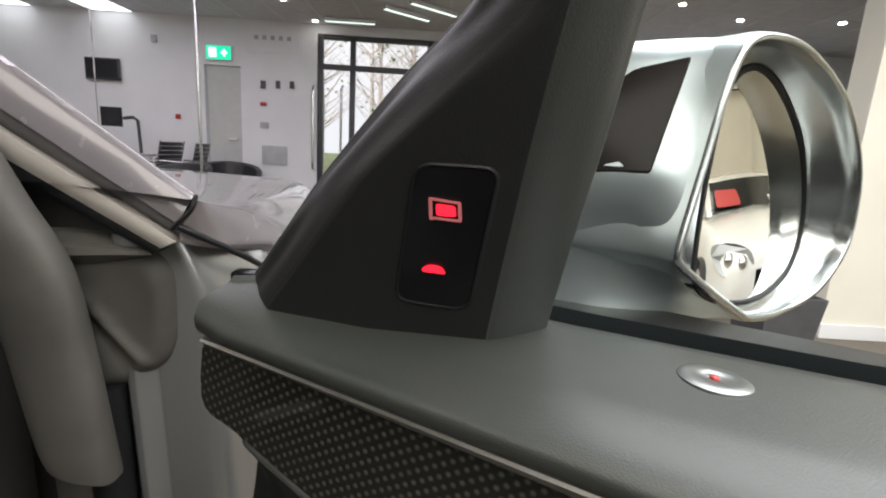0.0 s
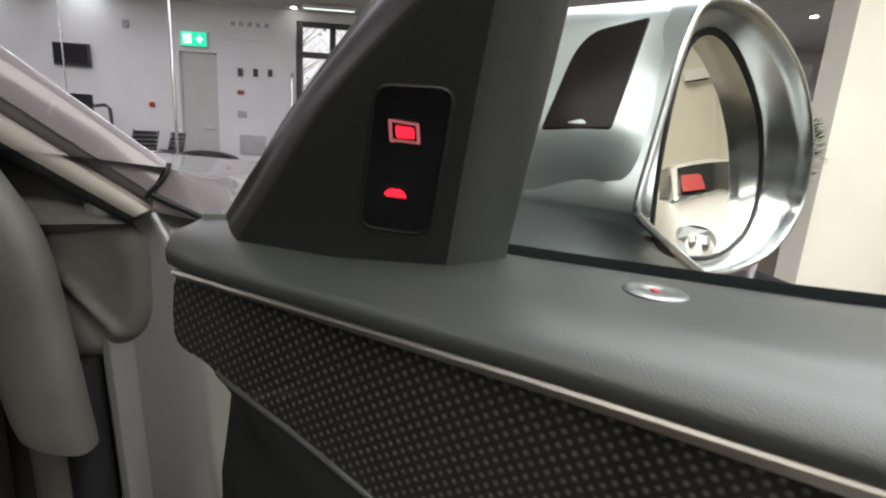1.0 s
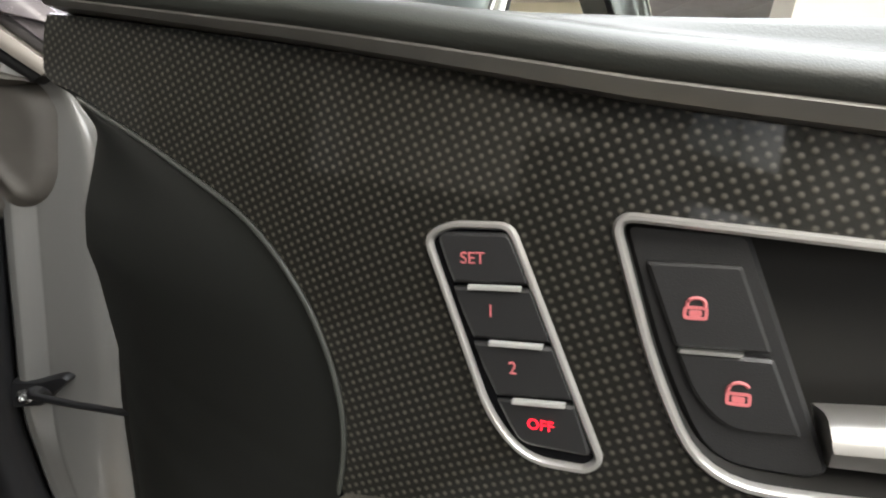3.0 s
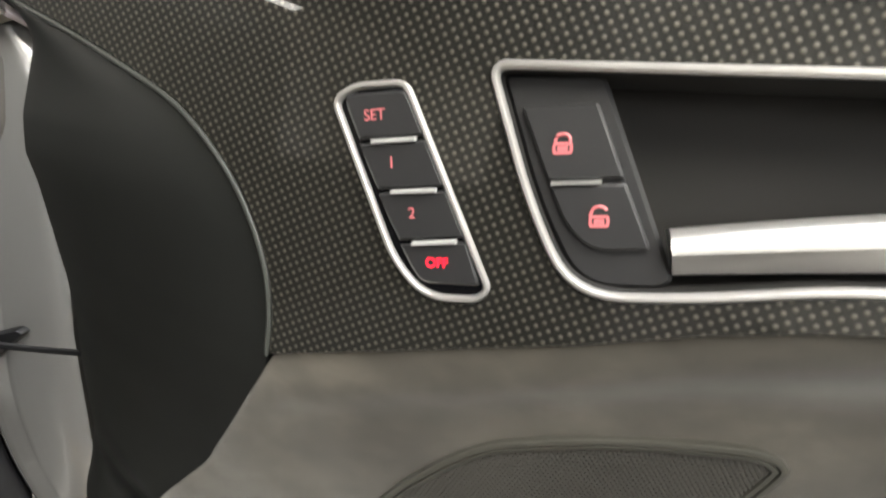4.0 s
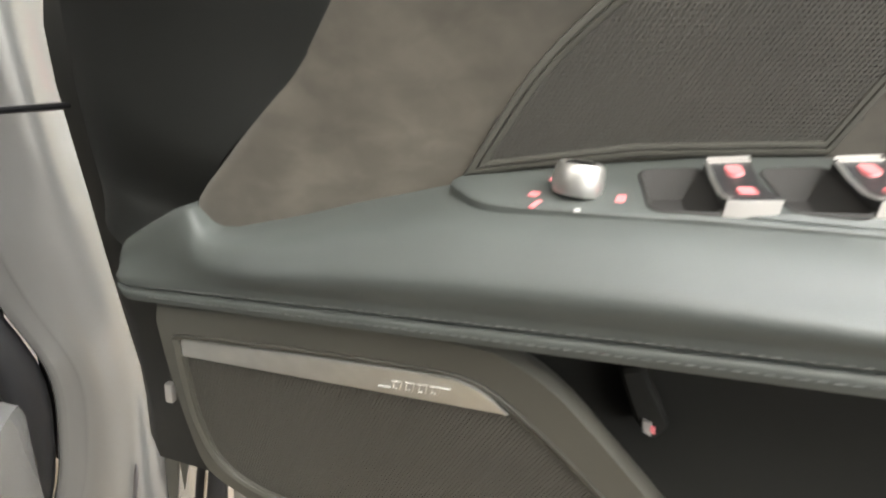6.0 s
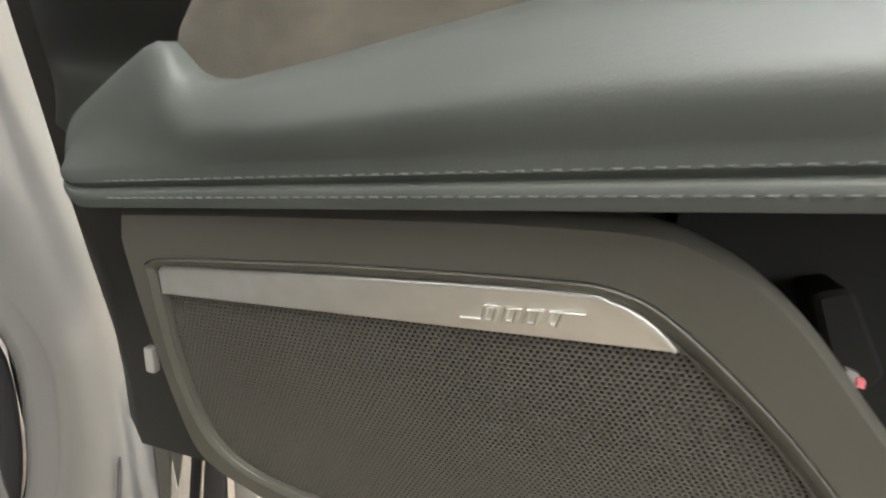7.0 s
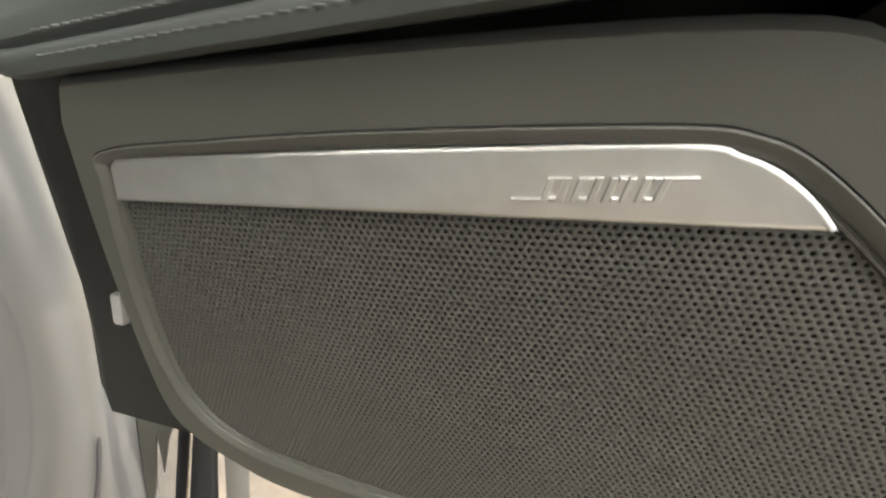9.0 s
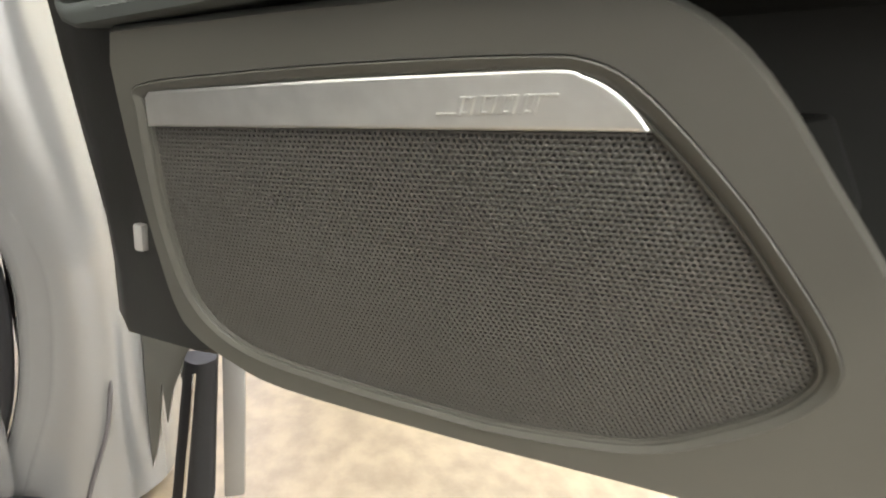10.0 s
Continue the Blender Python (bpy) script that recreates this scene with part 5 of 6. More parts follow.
# check strap with its bolt
part("check_strap", tube([(-0.262, 0.428, 0.612), (-0.248, 0.398, 0.634), (-0.235, 0.374, 0.6445), (-0.180, 0.348, 0.655), (-0.120, 0.3215, 0.667), (-0.095, 0.310, 0.672)], [0.0085, 0.0080, 0.0042, 0.0036, 0.0036, 0.0036], 8, squash=0.8), RUBBER, car, "black door check strap")
on_pillar = lambda x, z, d: Vector((x, 0.4455 - d, z))  # noqa: E731
bm = plate(round_poly([(-0.306, 0.612), (-0.300, 0.620), (-0.272, 0.622), (-0.246, 0.632), (-0.238, 0.626), (-0.256, 0.608), (-0.268, 0.592), (-0.304, 0.586)], 0.005, 4), [(0, -0.004), (0, 0.006), (0.002, 0.009)], lambda x, z: 0.0, to_point=on_pillar)
bracket = part("strap_bracket", bm, RUBBER, car, "black forked check strap bracket")
bm = bmesh.new()
rings = [[(-0.284 + r * math.cos(a), 0.4365 - d, 0.6045 + r * math.sin(a)) for a in np.linspace(0, 2 * math.pi, 12, endpoint=False)] for r, d in ((0.009, 0.0), (0.009, 0.002), (0.006, 0.003), (0.0055, 0.006), (0.003, 0.0065), (0.0025, 0.004))]
vs = loft(bm, rings, True)
bm.faces.new(vs[-1])
part("bolt", bm, STEEL, bracket, "steel bolt")

# small metal clips on the door's shut face
for u, v, n, w, h in ((-0.0030, 0.4535, -0.0745, 0.0035, 0.009), (-0.0900, 0.7600, -0.090, 0.010, 0.010)):
    clip = part("metal_clip", box(u - w, u + w, -n - 0.003, -n + 0.003, v - h, v + h, 0.002), ALU)
    clip.matrix_world = DOOR
    tagged(clip, "small bright metal clip on the dark shut face", "clip", "shut face clips")
# lower sill end with its black moulding
bar((-0.078, 0.452, 0.236), (-0.100, 0.452, 0.02), (-0.045, 0.452, 0.236), (-0.052, 0.452, 0.02), 0.0, RUBBER, "wing_lower_edge", "black lower edge of the wing", 0.010)
# glint along the black edge, put in as a thin bright bar
part("edge_highlight", tube([(-0.066, 0.4425, 0.225), (-0.085, 0.4425, 0.02)], 0.0022, 6), STEEL, car)
part("wing_skin", box(-0.040, -0.014, 0.458, 0.475, 0.02, 0.236, 0.004), JAMB, car, "outer skin of the lower wing in the lit body paint")
lp = [(-0.130, 0.262), (-0.072, 0.252), (-0.100, 0.168), (-0.108, 0.120), (-0.112, 0.180), (-0.118, 0.100), (-0.128, 0.050)]
part("wing_bracket", plate(lp, [(0, -0.006), (0, 0.0), (0.001, 0.001)], lambda x, z: 0.0, to_point=lambda x, z, d: Vector((x, 0.490 - d, z))), LOWER, car, "grey folded bracket behind the wing edge")
part("sill_seam", tube(smooth_path([(-0.150, 0.448, 0.215), (-0.158, 0.446, 0.150), (-0.176, 0.444, 0.085), (-0.190, 0.443, 0.030)], steps=4), [0.0008] + [0.0024] * 12, 6), PILLARSEAL, car)
part("sill_trim", box(-0.42, -0.212, 0.385, 0.435, 0.0, 0.088, 0.022), RUBBER, car, "black end of the sill trim")

# ---------- the showroom ----------
CEIL_Z, BAY_Z, EAST = 2.75, 5.2, 9.6


def structure(name, bm, mat, label):
    return tagged(part(name, bm, mat, smooth=0), label, "", "", "structure")


structure("floor", box(-9, EAST, -5.2, 10.4, -0.1, 0.0), FLOOR, "beige polished showroom floor")
# unseen dark sheet, added so that less light bounces up to the door
structure("floor_reflect_sheet", box(-2.0, 4.5, -5.2, -0.6, 0.001, 0.010), DARKFLOOR, "dark sheet added on the unseen floor behind the car door")
grid = bmesh.new()
box(-9, 2.6, -5.2, 3.05, CEIL_Z, CEIL_Z + 0.1, bm=grid)
box(-9, EAST, 3.05, 7.6, CEIL_Z, CEIL_Z + 0.1, bm=grid)
box(2.6, EAST, -5.2, 3.05, BAY_Z, BAY_Z + 0.1, bm=grid)
structure("ceiling", grid, CEIL, "grey suspended tile ceiling")
bm = bmesh.new()
for i in range(31):
    box(-9 + i * 0.6 - 0.012, -9 + i * 0.6 + 0.012, -5.2 if i < 20 else 3.15, 7.5, CEIL_Z - 0.006, CEIL_Z - 0.001, bm=bm)
for j in range(21):
    box(-9, 2.6 if j < 14 else EAST, -5.0 + j * 0.6 - 0.012, -5.0 + j * 0.6 + 0.012, CEIL_Z - 0.0075, CEIL_Z - 0.0065, bm=bm)
structure("trim", bm, WALLWHITE, "white ceiling grid bars")
# far wall with the entrance opening
bm = bmesh.new()
box(-9, -3.62, 7.5, 7.7, 0, CEIL_Z, bm=bm)
box(-3.62, -3.08, 7.5, 7.7, 2.09, CEIL_Z, bm=bm)
box(-3.08, -1.94, 7.5, 7.7, 0, CEIL_Z, bm=bm)
box(-1.94, 1.2, 7.5, 7.7, 2.62, CEIL_Z, bm=bm)
box(1.2, EAST, 7.5, 7.7, 0, CEIL_Z, bm=bm)
structure("wall_north", bm, WALLWHITE, "white painted far wall")
structure("wall_west", box(-9.2, -9, -5.2, 7.7, 0, CEIL_Z), WALLWHITE, "white side wall")
# unseen back wall; its window is made up to hold the daylight lamp
bm = bmesh.new()
box(-9, 0.2, -5.4, -5.2, 0, CEIL_Z, bm=bm)
box(0.2, 5.0, -5.4, -5.2, 0, 1.45, bm=bm)
box(0.2, 5.0, -5.4, -5.2, 2.60, CEIL_Z, bm=bm)
box(5.0, EAST, -5.4, -5.2, 0, CEIL_Z, bm=bm)
box(2.6, EAST, -5.4, -5.2, CEIL_Z, BAY_Z, bm=bm)
structure("wall_south", bm, WALLDARK, "unseen grey back wall with an added high opening")
win2 = tagged(new("window_2"), "unseen dark-framed window added round the back lamp", "", "", "structure")
for x in (0.23, 1.4, 2.6, 3.8, 4.97):
    part("window_frame", box(x - 0.03, x + 0.03, -5.33, -5.25, 1.45, 2.60, 0.006), FRAME, win2)
structure("wall_east", box(EAST, EAST + 0.2, -5.2, 7.7, 0, BAY_Z), WALLCREAM, "tall cream wall behind the white car")
bm = box(2.52, EAST, 2.95, 3.15, 0, CEIL_Z)
box(2.52, EAST, 2.95, 3.05, CEIL_Z, BAY_Z, bm=bm)
structure("wall_partition", bm, WALLCREAM, "cream partition wall")
structure("wall_bay", box(2.45, 2.6, -5.2, 2.94, CEIL_Z + 0.1, BAY_Z), WALLCREAM, "cream wall over the lower ceiling")
# tall doorway and air unit on the east wall
door2 = structure("door_2", box(EAST - 0.012, EAST - 0.001, -0.20, 0.42, 0.004, 3.44, 0.002), WALLCREAM, "closed cream double-height door panel")
part("door_edge", box(EAST - 0.03, EAST - 0.013, -0.235, -0.20, 0.004, 3.46, 0.002), FRAME, door2)
part("door_edge", box(EAST - 0.03, EAST - 0.013, 0.42, 0.455, 0.004, 2.70, 0.002), FRAME, door2)
part("door_edge", box(EAST - 0.03, EAST - 0.013, -0.20, 0.30, 3.44, 3.475, 0.002), FRAME, door2)
unit = tagged(part("air_unit", box(EAST - 0.20, EAST - 0.002, 1.85, 2.72, 3.44, 3.70, 0.03), WALLWHITE), "white wall-mounted air conditioning unit", "air conditioner")
part("outlet", box(EAST - 0.205, EAST - 0.16, 1.90, 2.67, 3.425, 3.455, 0.004), DARK, unit, "dark air outlet")
structure("baseboard", box(2.51, EAST, 2.932, 2.948, 0.002, 0.10, 0.003), WALLWHITE, "white skirting board")
# inner door in the far wall
door1 = structure("door_1", box(-3.60, -3.10, 7.56, 7.60, 0.005, 2.07, 0.004), DOORWHITE, "closed grey inner door")
part("door_handle", tube([(-3.16, 7.555, 1.02), (-3.16, 7.50, 1.02), (-3.28, 7.50, 1.02)], 0.011, 8), STEEL, door1)
# entrance: dark frames with panes
win = tagged(new("window_1"), "dark framed glazed entrance with steel pull handles", "", "", "structure")
for x0, x1, z0, z1 in ((-1.94, -1.86, 0, 2.62), (-1.46, -1.38, 0, 2.62), (-0.32, -0.24, 0, 2.62), (0.55, 0.63, 0, 2.62), (1.12, 1.2, 0, 2.62), (-1.86, -1.46, 2.13, 2.21), (-1.86, -1.46, 2.55, 2.62), (-1.38, -0.32, 2.13, 2.21), (-1.38, -0.32, 2.55, 2.62), (-0.24, 0.55, 2.13, 2.21), (-0.24, 1.12, 2.55, 2.62), (-1.86, -1.46, 0, 0.10), (-1.38, 1.12, 0, 0.10)):
    part("window_frame", box(x0, x1, 7.53, 7.60, z0, z1, 0.006), FRAME, win)
for x in (-1.98, -1.56):
    part("pull_handle", tube([(x, 7.52, 0.62), (x, 7.44, 0.66), (x, 7.42, 0.72), (x, 7.42, 1.80), (x, 7.44, 1.86), (x, 7.52, 1.90)], 0.020, 8), STEEL, win)
# outside
structure("ground", box(-400, 400, -400, 900, -0.22, -0.11), GRASS, "grass outside the entrance")
structure("backdrop", box(-60, 60, 60, 60.2, -0.1, 40), SKYGLOW, "pale overcast distance behind the trees")
rng = random.Random(4)


def tree(x, y, h):
    t = thing("tree", "bare-branched tree with thin green foliage outside", "tree", pose(x, y, 0), "trees outside")
    b = tube([(0, 0, -0.05), (0.05, 0, h * 0.4), (0, 0.05, h * 0.75), (0.05, 0, h)], [0.16, 0.12, 0.07, 0.02], 8)
    for _ in range(44):
        z = h * rng.uniform(0.22, 0.92)
        a, l = rng.uniform(0, 6.28), h * rng.uniform(0.14, 0.32)
        tip = Vector((l * math.cos(a), l * math.sin(a), z + l * 0.8))
        elbow = Vector((l * 0.5 * math.cos(a), l * 0.5 * math.sin(a), z + l * 0.35))
        tube([(0, 0, z), elbow, tip], [0.032, 0.020, 0.006], 4, bm=b)
        for _ in range(3):
            root = elbow.lerp(tip, rng.uniform(0.1, 0.9))
            tube([root, root + Vector((rng.uniform(-1, 1), rng.uniform(-1, 1), rng.uniform(0.1, 1.0))) * l * 0.35], [0.010, 0.004], 3, bm=b)
    part("trunk", b, BARK, t)
    verts, faces = [], []
    for _ in range(26):
        a, r, z = rng.uniform(0, 6.28), h * 0.30 * math.sqrt(rng.random()), h * rng.uniform(0.3, 1.05)
        r *= 1.1 - 0.7 * abs(z / h - 0.6)
        c = Vector((r * math.cos(a), r * math.sin(a), z))
        d1 = Vector((rng.uniform(-1, 1), rng.uniform(-1, 1), rng.uniform(-1, 1))).normalized() * 0.12
        d2 = d1.orthogonal().normalized() * 0.07
        k = len(verts)
        verts += [c - d1, c + d2, c + d1, c - d2]
        faces.append((k, k + 1, k + 2, k + 3))
    me = bpy.data.meshes.new("crown")
    me.from_pydata(verts, [], faces)
    me.materials.append(LEAF)
    o = new("crown", me)
    o.parent = t


for x, y, h in ((-6, 24, 7), (-3.6, 27, 9), (-1.5, 22, 6.5), (1.0, 28, 9), (3.5, 24, 7), (-8.5, 30, 9), (-4.8, 32, 10), (0.0, 34, 11), (-2.6, 36, 10)):
    tree(x, y, h)

# glass partition with its steel edge post
tagged(part("partition_post", tube([(-2.97, 6.0, 0.0), (-2.97, 6.0, CEIL_Z)], 0.018, 10), STEEL), "slim polished steel partition post", "post")
tagged(part("partition_post", tube([(-4.20, 6.0, 0.0), (-4.20, 6.0, CEIL_Z)], 0.008, 8), STEEL), "thin glass joint of the partition", "post")

# lights
for x, y in ((-4.90, 7.18), (-6.35, 7.18), (-6.5, 4.2), (-4.3, 3.0)):
    lp = thing("ceiling_light", "lit white recessed ceiling panel", "ceiling light", pose(x, y, CEIL_Z - 0.012), "ceiling panels")
    part("diffuser", box(-0.28, 0.28, -0.28, 0.28, -0.004, 0.004), LIGHTPANEL, lp)
    part("frame", box(-0.30, 0.30, -0.30, 0.30, 0.0045, 0.010), WALLWHITE, lp)
for x, y in ((-3.3, 5.3), (-2.07, 6.34), (-1.92, 7.3), (-0.43, 6.12), (-1.9, 4.6), (0.9, 4.4), (2.48, 5.56), (3.37, 5.99), (4.45, 5.84), (-1.2, 2.6), (-0.5, 1.4), (0.8, 2.6), (-2.4, 3.4), (-3.4, 1.6), (-2.3, 1.5), (-1.3, 1.2), (-3.6, 2.7), (-2.9, 4.4), (-4.4, 4.4), (-0.8, 3.6), (0.2, 5.0), (-3.2, 0.3), (-2.2, 0.2), (-5.4, 3.4), (-5.0, 1.8)):
    sp = thing("spotlight", "small lit recessed spotlight", "spotlight", pose(x, y, CEIL_Z - 0.012), "ceiling spots")
    b = bmesh.new()
    bmesh.ops.create_cone(b, cap_ends=True, segments=14, radius1=0.035, radius2=0.035, depth=0.008)
    part("lamp", b, SPOT, sp)
    b = bmesh.new()
    bmesh.ops.create_cone(b, cap_ends=True, segments=14, radius1=0.050, radius2=0.055, depth=0.006, matrix=Matrix.Translation((0, 0, 0.006)))
    part("rim", b, STEEL, sp)
# hanging linear fittings near the entrance
for x, y, a in ((-1.38, 7.06, 0), (-0.55, 6.5, 40), (-0.2, 6.2, 40), (-0.9, 5.6, 40), (-1.6, 5.0, 40)):
    lf = thing("linear_light", "slim white linear ceiling light", "ceiling light", pose(x, y, CEIL_Z - 0.06, 0, 0, a), "linear lights")
    part("body", box(-0.35, 0.35, -0.03, 0.03, 0.0, 0.05, 0.006), WALLWHITE, lf)
    part("diffuser", box(-0.34, 0.34, -0.025, 0.025, -0.006, -0.001), SIGNWHITE, lf)

# wall fittings
tv = thing("television", "wall-mounted flat black television, switched off", "television")
part("case", box(-5.34, -4.84, 7.43, 7.48, 1.77, 2.08, 0.008), FRAME, tv)
part("screen", box(-5.32, -4.86, 7.425, 7.429, 1.80, 2.06), SCREEN, tv)
part("bracket", box(-5.12, -5.06, 7.482, 7.5, 1.85, 2.0, 0.003), FRAME, tv)
ex = thing("exit_sign", "lit green emergency exit sign", "sign")
part("case", box(-3.56, -3.18, 7.44, 7.495, 2.15, 2.36, 0.008), WALLWHITE, ex)
part("face", box(-3.55, -3.19, 7.435, 7.439, 2.16, 2.35), GREEN, ex)
part("pictogram", box(-3.51, -3.40, 7.430, 7.434, 2.19, 2.32), SIGNWHITE, ex)
arrow = box(-3.33, -3.24, 7.430, 7.434, 2.24, 2.27)
box(-3.30, -3.27, 7.4305, 7.4335, 2.205, 2.305, bm=arrow)
part("arrow", arrow, SIGNWHITE, ex)
for x, z, w, h, m, nm in ((-2.74, 1.85, 0.07, 0.11, FRAME, "switch_plate"), (-2.52, 1.86, 0.06, 0.11, FRAME, "switch_plate"), (-2.31, 1.87, 0.06, 0.10, FRAME, "switch_plate"), (-2.74, 1.57, 0.09, 0.05, REDPLASTIC, "call_point"), (-2.73, 1.26, 0.12, 0.09, PAPER, "notice"), (-2.58, 0.82, 0.38, 0.28, PAPER, "notice"), (-4.03, 1.31, 0.07, 0.07, REDPLASTIC, "call_point"), (-4.33, 2.40, 0.08, 0.10, PAPER, "sensor")):
    t = tagged(part(nm, box(x - w / 2, x + w / 2, 7.47, 7.498, z - h / 2, z + h / 2, 0.004), m), f"small wall-mounted {nm.replace('_', ' ')} on the white wall", nm.replace("_", " "))
# framed lettering panel over the door, unreadable: bars
pan = thing("wall_sign", "pale outlined wall sign with a row of unreadable marks", "sign")
part("backing", box(-2.98, -2.20, 7.485, 7.498, 2.30, 2.62, 0.003), WALLWHITE, pan)
for i in range(5):
    part("mark", box(-2.86 + i * 0.12, -2.80 + i * 0.12, 7.480, 7.484, 2.48, 2.54), PAPER, pan)

# desk with monitor on an arm
desk = thing("desk", "plain grey office desk with steel legs", "desk")
part("desktop", box(-5.6, -4.15, 6.45, 7.15, 0.72, 0.75, 0.005), DOORWHITE, desk)
for x in (-5.5, -4.25):
    for y in (6.52, 7.08):
        part("leg", box(x - 0.025, x + 0.025, y - 0.025, y + 0.025, 0, 0.719), STEEL, desk)
mon = thing("monitor", "black monitor on a desk arm", "monitor")
part("screen", box(-4.73, -4.45, 6.80, 6.84, 1.10, 1.36, 0.008), SCREEN, mon)
part("arm", tube([(-4.45, 6.86, 1.22), (-4.32, 6.86, 1.24), (-4.28, 6.9, 1.20), (-4.26, 6.9, 0.752)], 0.022, 8), FRAME, mon)


def office_chair(x, y, turn):
    c = thing("office_chair", "black office chair with ribbed back and chrome frame", "chair", pose(x, y, 0, 0, 0, turn), "office chairs")
    part("seat", box(-0.24, 0.24, -0.24, 0.24, 0.43, 0.49, 0.02), BLACKLEATHER, c)
    for i in range(7):
        part("back_rib", box(-0.22, 0.22, 0.22 + 0.012 * i, 0.255 + 0.012 * i, 0.52 + i * 0.06, 0.575 + i * 0.06, 0.012), BLACKLEATHER, c)
    for s in (-1, 1):
        part("back_frame", tube([(s * 0.24, -0.2, 0.46), (s * 0.245, 0.22, 0.47), (s * 0.245, 0.33, 0.95)], 0.012, 8), STEEL, c)
        part("armrest", tube([(s * 0.26, 0.25, 0.66), (s * 0.27, -0.16, 0.68), (s * 0.26, -0.16, 0.46)], 0.014, 8), STEEL, c)
    part("column", tube([(0, 0, 0.08), (0, 0, 0.43)], 0.028, 10), STEEL, c)
    for k in range(5):
        a = k * 1.2566
        part("foot", tube([(0, 0, 0.09), (0.28 * math.cos(a), 0.28 * math.sin(a), 0.04)], 0.018, 6), STEEL, c)


office_chair(-4.14, 6.95, 262)
office_chair(-3.74, 6.95, 275)


def tub_chair(x, y, turn):
    c = thing("tub_chair", "low black leather tub chair", "armchair", pose(x, y, 0, 0, 0, turn), "tub chairs")
    rings = []
    for a in np.linspace(-0.25 * math.pi, 1.25 * math.pi, 22):
        hgt = 0.62 + 0.08 * math.sin(max(0, min(math.pi, a)))
        ca, sa = math.cos(a), math.sin(a)
        rings.append([(0.30 * ca, 0.28 * sa, 0.06), (0.38 * ca, 0.36 * sa, 0.06), (0.42 * ca, 0.40 * sa, hgt - 0.03), (0.40 * ca, 0.38 * sa, hgt), (0.34 * ca, 0.32 * sa, hgt - 0.02), (0.32 * ca, 0.30 * sa, 0.40)])
    b = bmesh.new()
    v = loft(b, rings, True)
    b.faces.new(v[0])
    b.faces.new(v[-1])
    part("shell", b, BLACKLEATHER, c, smooth=50)
    part("seat", box(-0.30, 0.30, -0.30, 0.26, 0.12, 0.42, 0.04), BLACKLEATHER, c)
    for sx in (-0.25, 0.25):
        for sy in (-0.22, 0.22):
            part("foot", box(sx - 0.02, sx + 0.02, sy - 0.02, sy + 0.02, 0, 0.13, 0.004), FRAME, c)


tub_chair(-3.02, 6.95, 30)
tub_chair(-3.36, 6.15, -20)

# planter by the partition wall
pl = thing("potted_plant", "leafy green plant in a slate planter by the wall", "plant", pose(2.03, 2.72, 0))
rings = [[(w * x, w * y, z) for x, y in ((-1, -1), (1, -1), (1, 1), (-1, 1))] for w, z in ((0.14, 0.0), (0.17, 0.36), (0.155, 0.36), (0.15, 0.30))]
bm = bmesh.new()
vs = loft(bm, rings, True)
bm.faces.new(vs[0])
bm.faces.new(vs[-1])
part("planter", bm, PLANTER, pl, "dark slate square planter", smooth=0)
b = bmesh.new()
for _ in range(9):
    a, l = rng.uniform(0, 6.28), rng.uniform(0.05, 0.16)
    tube([(0, 0, 0.29), (l * 0.4 * math.cos(a), l * 0.4 * math.sin(a), 0.6), (l * math.cos(a), l * math.sin(a), rng.uniform(0.85, 1.1))], [0.010, 0.008, 0.004], 5, bm=b)
part("stem", b, BARK, pl)
verts, faces = [], []
for _ in range(1500):
    a, r, z = rng.uniform(0, 6.28), 0.155 * math.sqrt(rng.random()), rng.uniform(0.78, 1.27)
    r *= 1.1 - 2.0 * abs(z - 1.06)
    c = Vector((0.06 * z + r * math.cos(a), r * math.sin(a), z))
    d = Vector((math.cos(a) + rng.uniform(-.5, .5), math.sin(a) + rng.uniform(-.5, .5), rng.uniform(-0.2, 1.0))).normalized()
    w = d.cross(Vector((0, 0, 1))).normalized() * 0.011
    k = len(verts)
    verts += [c, c + d * 0.022 + w, c + d * 0.055 + Vector((0, 0, -0.006)), c + d * 0.022 - w]
    faces.append((k, k + 1, k + 2, k + 3))
me = bpy.data.meshes.new("foliage")
me.from_pydata(verts, [], faces)
me.materials.append(LEAF)
o = new("foliage", me)
o.parent = pl
# wall unit high behind
ac = thing("air_conditioner", "white wall-mounted air conditioning unit", "air conditioner")
part("case", box(4.9, 5.7, 7.28, 7.498, 2.25, 2.52, 0.03), WALLWHITE, ac)
part("vane", box(4.95, 5.65, 7.27, 7.279, 2.27, 2.31, 0.003), PAPER, ac)

# white car that the mirror shows
WC = pose(*WHITE_CAR)
wc = thing("white_car", "parked white car with a red notice in its windscreen", "car", WC)
secs = []
for y, hw, z0, z1, crown in ((-2.10, 0.55, 0.35, 0.62, 0.02), (-2.04, 0.72, 0.24, 0.70, 0.03), (-1.85, 0.83, 0.20, 0.76, 0.05), (-1.4, 0.88, 0.20, 0.88, 0.07), (-0.75, 0.89, 0.20, 0.97, 0.08), (0.2, 0.90, 0.20, 0.99, 0.02), (1.2, 0.90, 0.20, 1.0, 0.02), (1.9, 0.86, 0.22, 1.0, 0.03), (2.15, 0.74, 0.35, 0.9, 0.02)):
    row = [(-hw * 0.9, z0), (-hw, z0 + 0.14), (-hw, z0 + (z1 - z0) * 0.62), (-hw * 0.93, z1 - 0.04), (-hw * 0.75, z1), (0, z1 + crown), (hw * 0.75, z1), (hw * 0.93, z1 - 0.04), (hw, z0 + (z1 - z0) * 0.62), (hw, z0 + 0.14), (hw * 0.9, z0)]
    secs.append([(x, y, z) for x, z in smooth_path(row, steps=3)])
bm = bmesh.new()
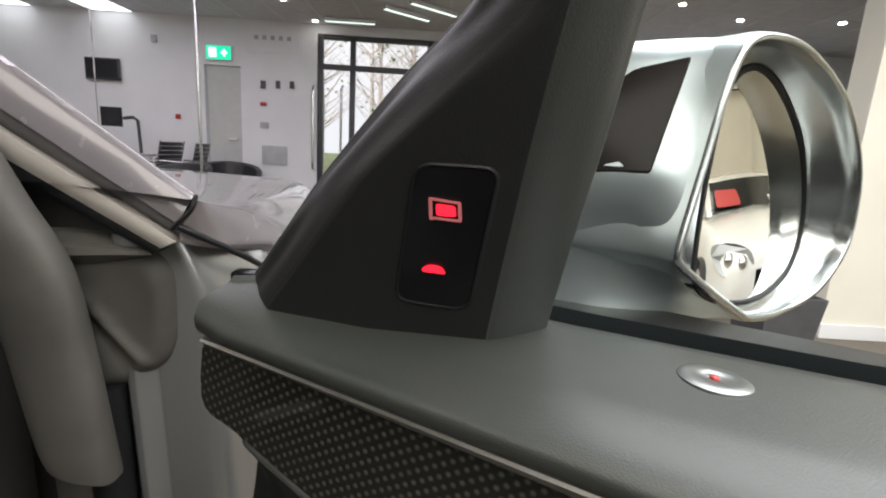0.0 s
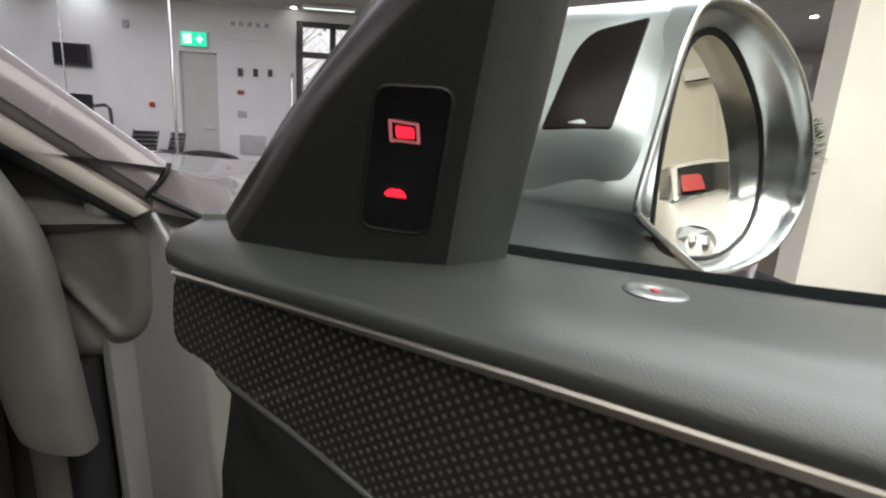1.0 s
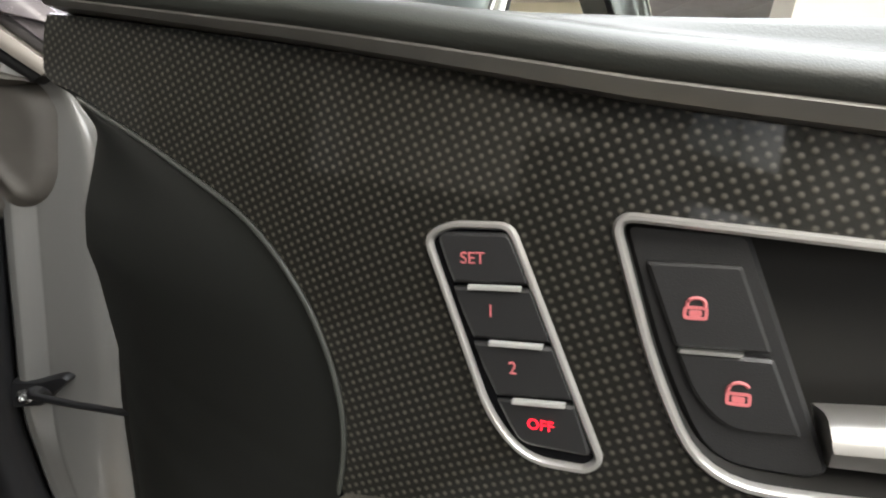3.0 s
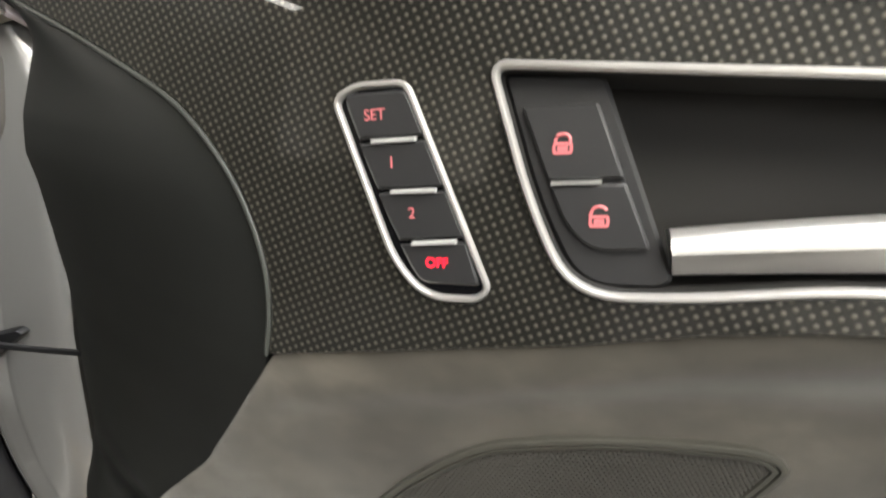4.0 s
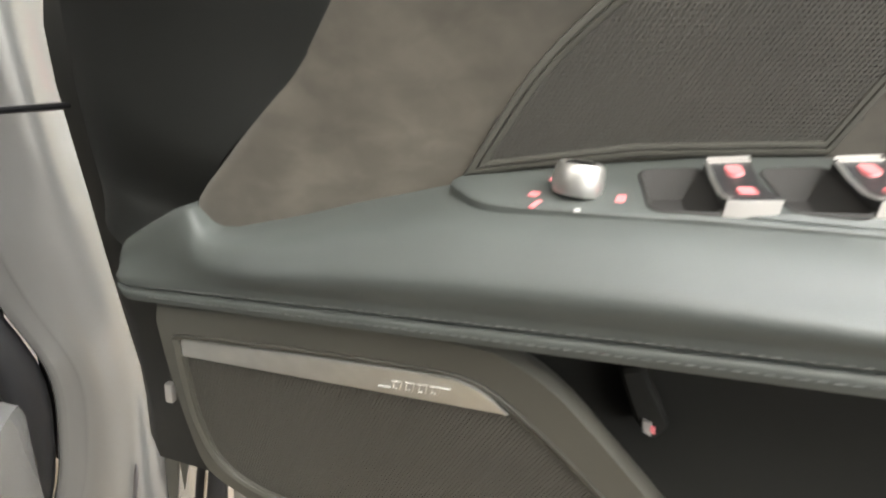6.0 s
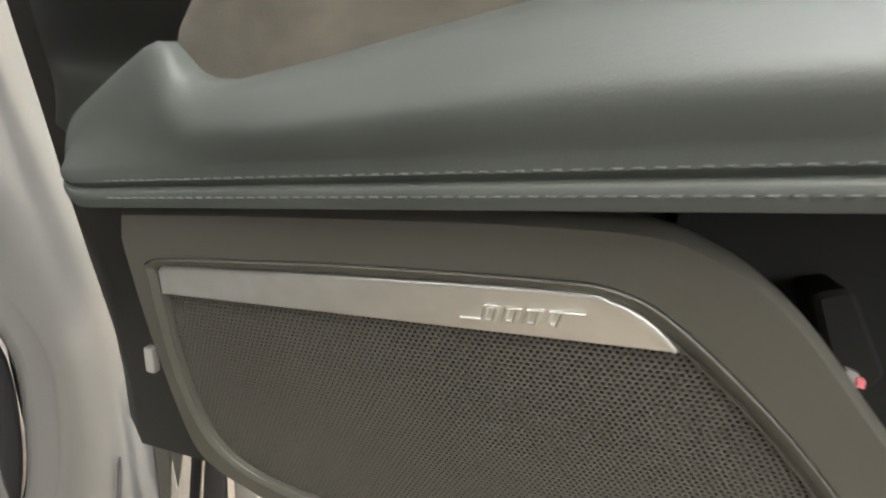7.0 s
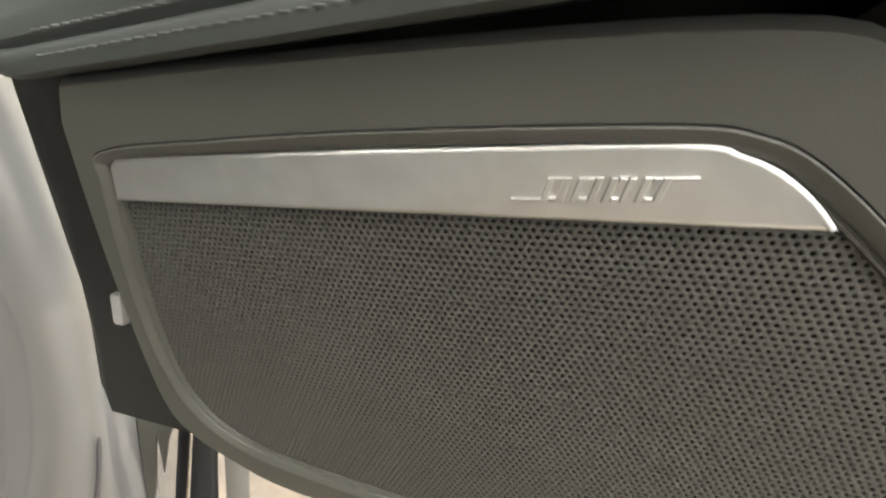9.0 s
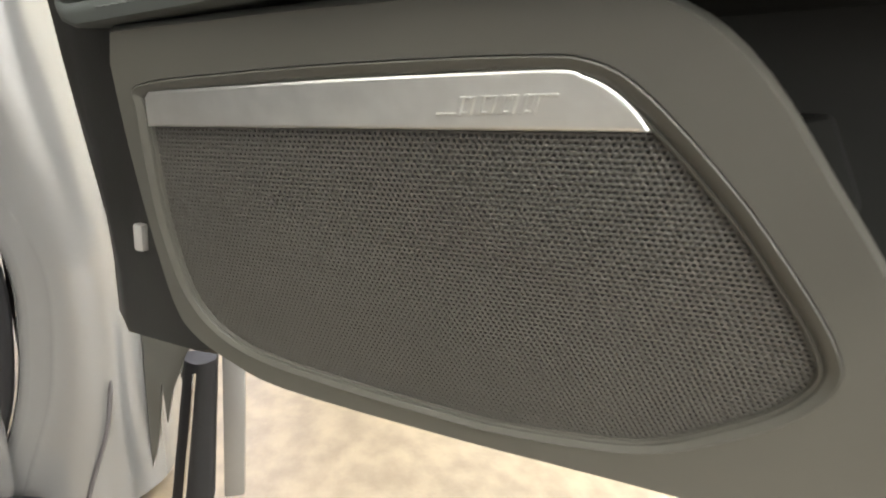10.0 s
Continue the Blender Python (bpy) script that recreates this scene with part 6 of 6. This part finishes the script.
vs = loft(bm, secs)
bm.faces.new(vs[0])
bm.faces.new(vs[-1])
part("body", bm, WHITECAR, wc, smooth=60)
secs = []
for y, hw, z in ((-0.80, 0.70, 0.99), (-0.15, 0.64, 1.33), (0.15, 0.60, 1.42), (0.9, 0.58, 1.44), (1.5, 0.56, 1.34), (2.0, 0.60, 1.02)):
    row = [(-0.80, 0.95), (-hw - 0.03, 0.95 + (z - 0.95) * 0.7), (-hw, z - 0.02), (-hw * 0.6, z + 0.01), (0, z + 0.025), (hw * 0.6, z + 0.01), (hw, z - 0.02), (hw + 0.03, 0.95 + (z - 0.95) * 0.7), (0.80, 0.95)]
    secs.append([(x, y, zz) for x, zz in smooth_path(row, steps=3)])
bm = bmesh.new()
vs = loft(bm, secs)
part("cabin", bm, WHITECAR, wc, smooth=60)
bm = bmesh.new()
loft(bm, [[(-0.68, -0.80, 1.015), (-0.3, -0.80, 1.025), (0, -0.80, 1.03), (0.3, -0.80, 1.025), (0.68, -0.80, 1.015)], [(-0.57, -0.20, 1.335), (-0.3, -0.20, 1.355), (0, -0.20, 1.36), (0.3, -0.20, 1.355), (0.57, -0.20, 1.335)]])
ws = part("windscreen", bm, TINT, wc, "dark windscreen")
bm = bmesh.new()
bm.faces.new([bm.verts.new((x, -0.80 + (z - 1.03) * 1.82 - 0.012, z + 0.008)) for x, z in round_poly([(0.60, 1.045), (0.22, 1.055), (0.22, 1.225), (0.56, 1.235)], 0.04, 4)])
part("red_notice", bm, REDPLASTIC, ws, "red sale notice")
bm = bmesh.new()
loft(bm, [[(-0.30, -0.75, 1.060), (-0.46, -0.75, 1.055)], [(-0.29, -0.62, 1.13), (-0.44, -0.62, 1.125)]])
part("white_notice", bm, WALLWHITE, ws)
for s in (-1, 1):
    lp = smooth_path([(s * 0.44, -2.085, 0.56), (s * 0.60, -2.06, 0.51), (s * 0.78, -1.95, 0.55), (s * 0.865, -1.80, 0.67), (s * 0.83, -1.74, 0.755), (s * 0.64, -1.95, 0.765), (s * 0.47, -2.05, 0.70)], True, 3)
    bm = bmesh.new()
    v0 = [bm.verts.new(Vector(p) + Vector((s * 0.012, -0.015, 0.012))) for p in lp]
    v1 = [bm.verts.new(Vector(p) * 0.97 + Vector((0, 0, 0.02))) for p in lp]
    bm.faces.new(v0)
    for i in range(len(v0)):
        bm.faces.new((v0[i - 1], v0[i], v1[i], v1[i - 1]))
    hl = part("headlight", bm, DULL, wc, "dark headlight with bright reflectors", smooth=0)
    for cx, cy, cz in ((0.58, -2.06, 0.645), (0.72, -1.985, 0.665)):
        b = bmesh.new()
        bmesh.ops.create_uvsphere(b, u_segments=10, v_segments=6, radius=0.055, matrix=Matrix.Translation((s * cx, cy, cz)))
        part("reflector", b, STEEL, hl)
    b = bmesh.new()
    rings = [[(s * (0.80 + dx), -1.35 + r * math.cos(a), 0.32 + r * math.sin(a)) for a in np.linspace(0, 2 * math.pi, 24, endpoint=False)] for r, dx in ((0.22, 0.10), (0.31, 0.115), (0.325, 0.08), (0.325, 0.0))]
    loft(b, rings, True)
    wheel = part("wheel", b, RUBBER, wc, "front wheel")
    b = bmesh.new()
    rings = [[(s * (0.88 + dx), -1.35 + r * math.cos(a), 0.32 + r * math.sin(a)) for a in np.linspace(0, 2 * math.pi, 20, endpoint=False)] for r, dx in ((0.225, 0.022), (0.20, 0.0), (0.05, 0.015))]
    v = loft(b, rings, True)
    b.faces.new(v[-1])
    part("rim", b, BRUSHED, wheel)
    part("door_mirror", box(s * 0.98 - 0.09, s * 0.98 + 0.09, -0.62, -0.50, 0.98, 1.10, 0.03), WHITECAR, wc)
    b = bmesh.new()
    loft(b, [[(s * 0.795, -0.66, 1.0), (s * 0.79, 0.1, 1.0), (s * 0.79, 0.9, 1.0)], [(s * 0.700, -0.20, 1.30), (s * 0.665, 0.1, 1.375), (s * 0.66, 0.9, 1.39)]])
    part("side_glass", b, TINT, wc)
part("grille", box(-0.42, 0.42, -2.115, -2.06, 0.36, 0.60, 0.03), GLOSSBLACK, wc, "black radiator grille")
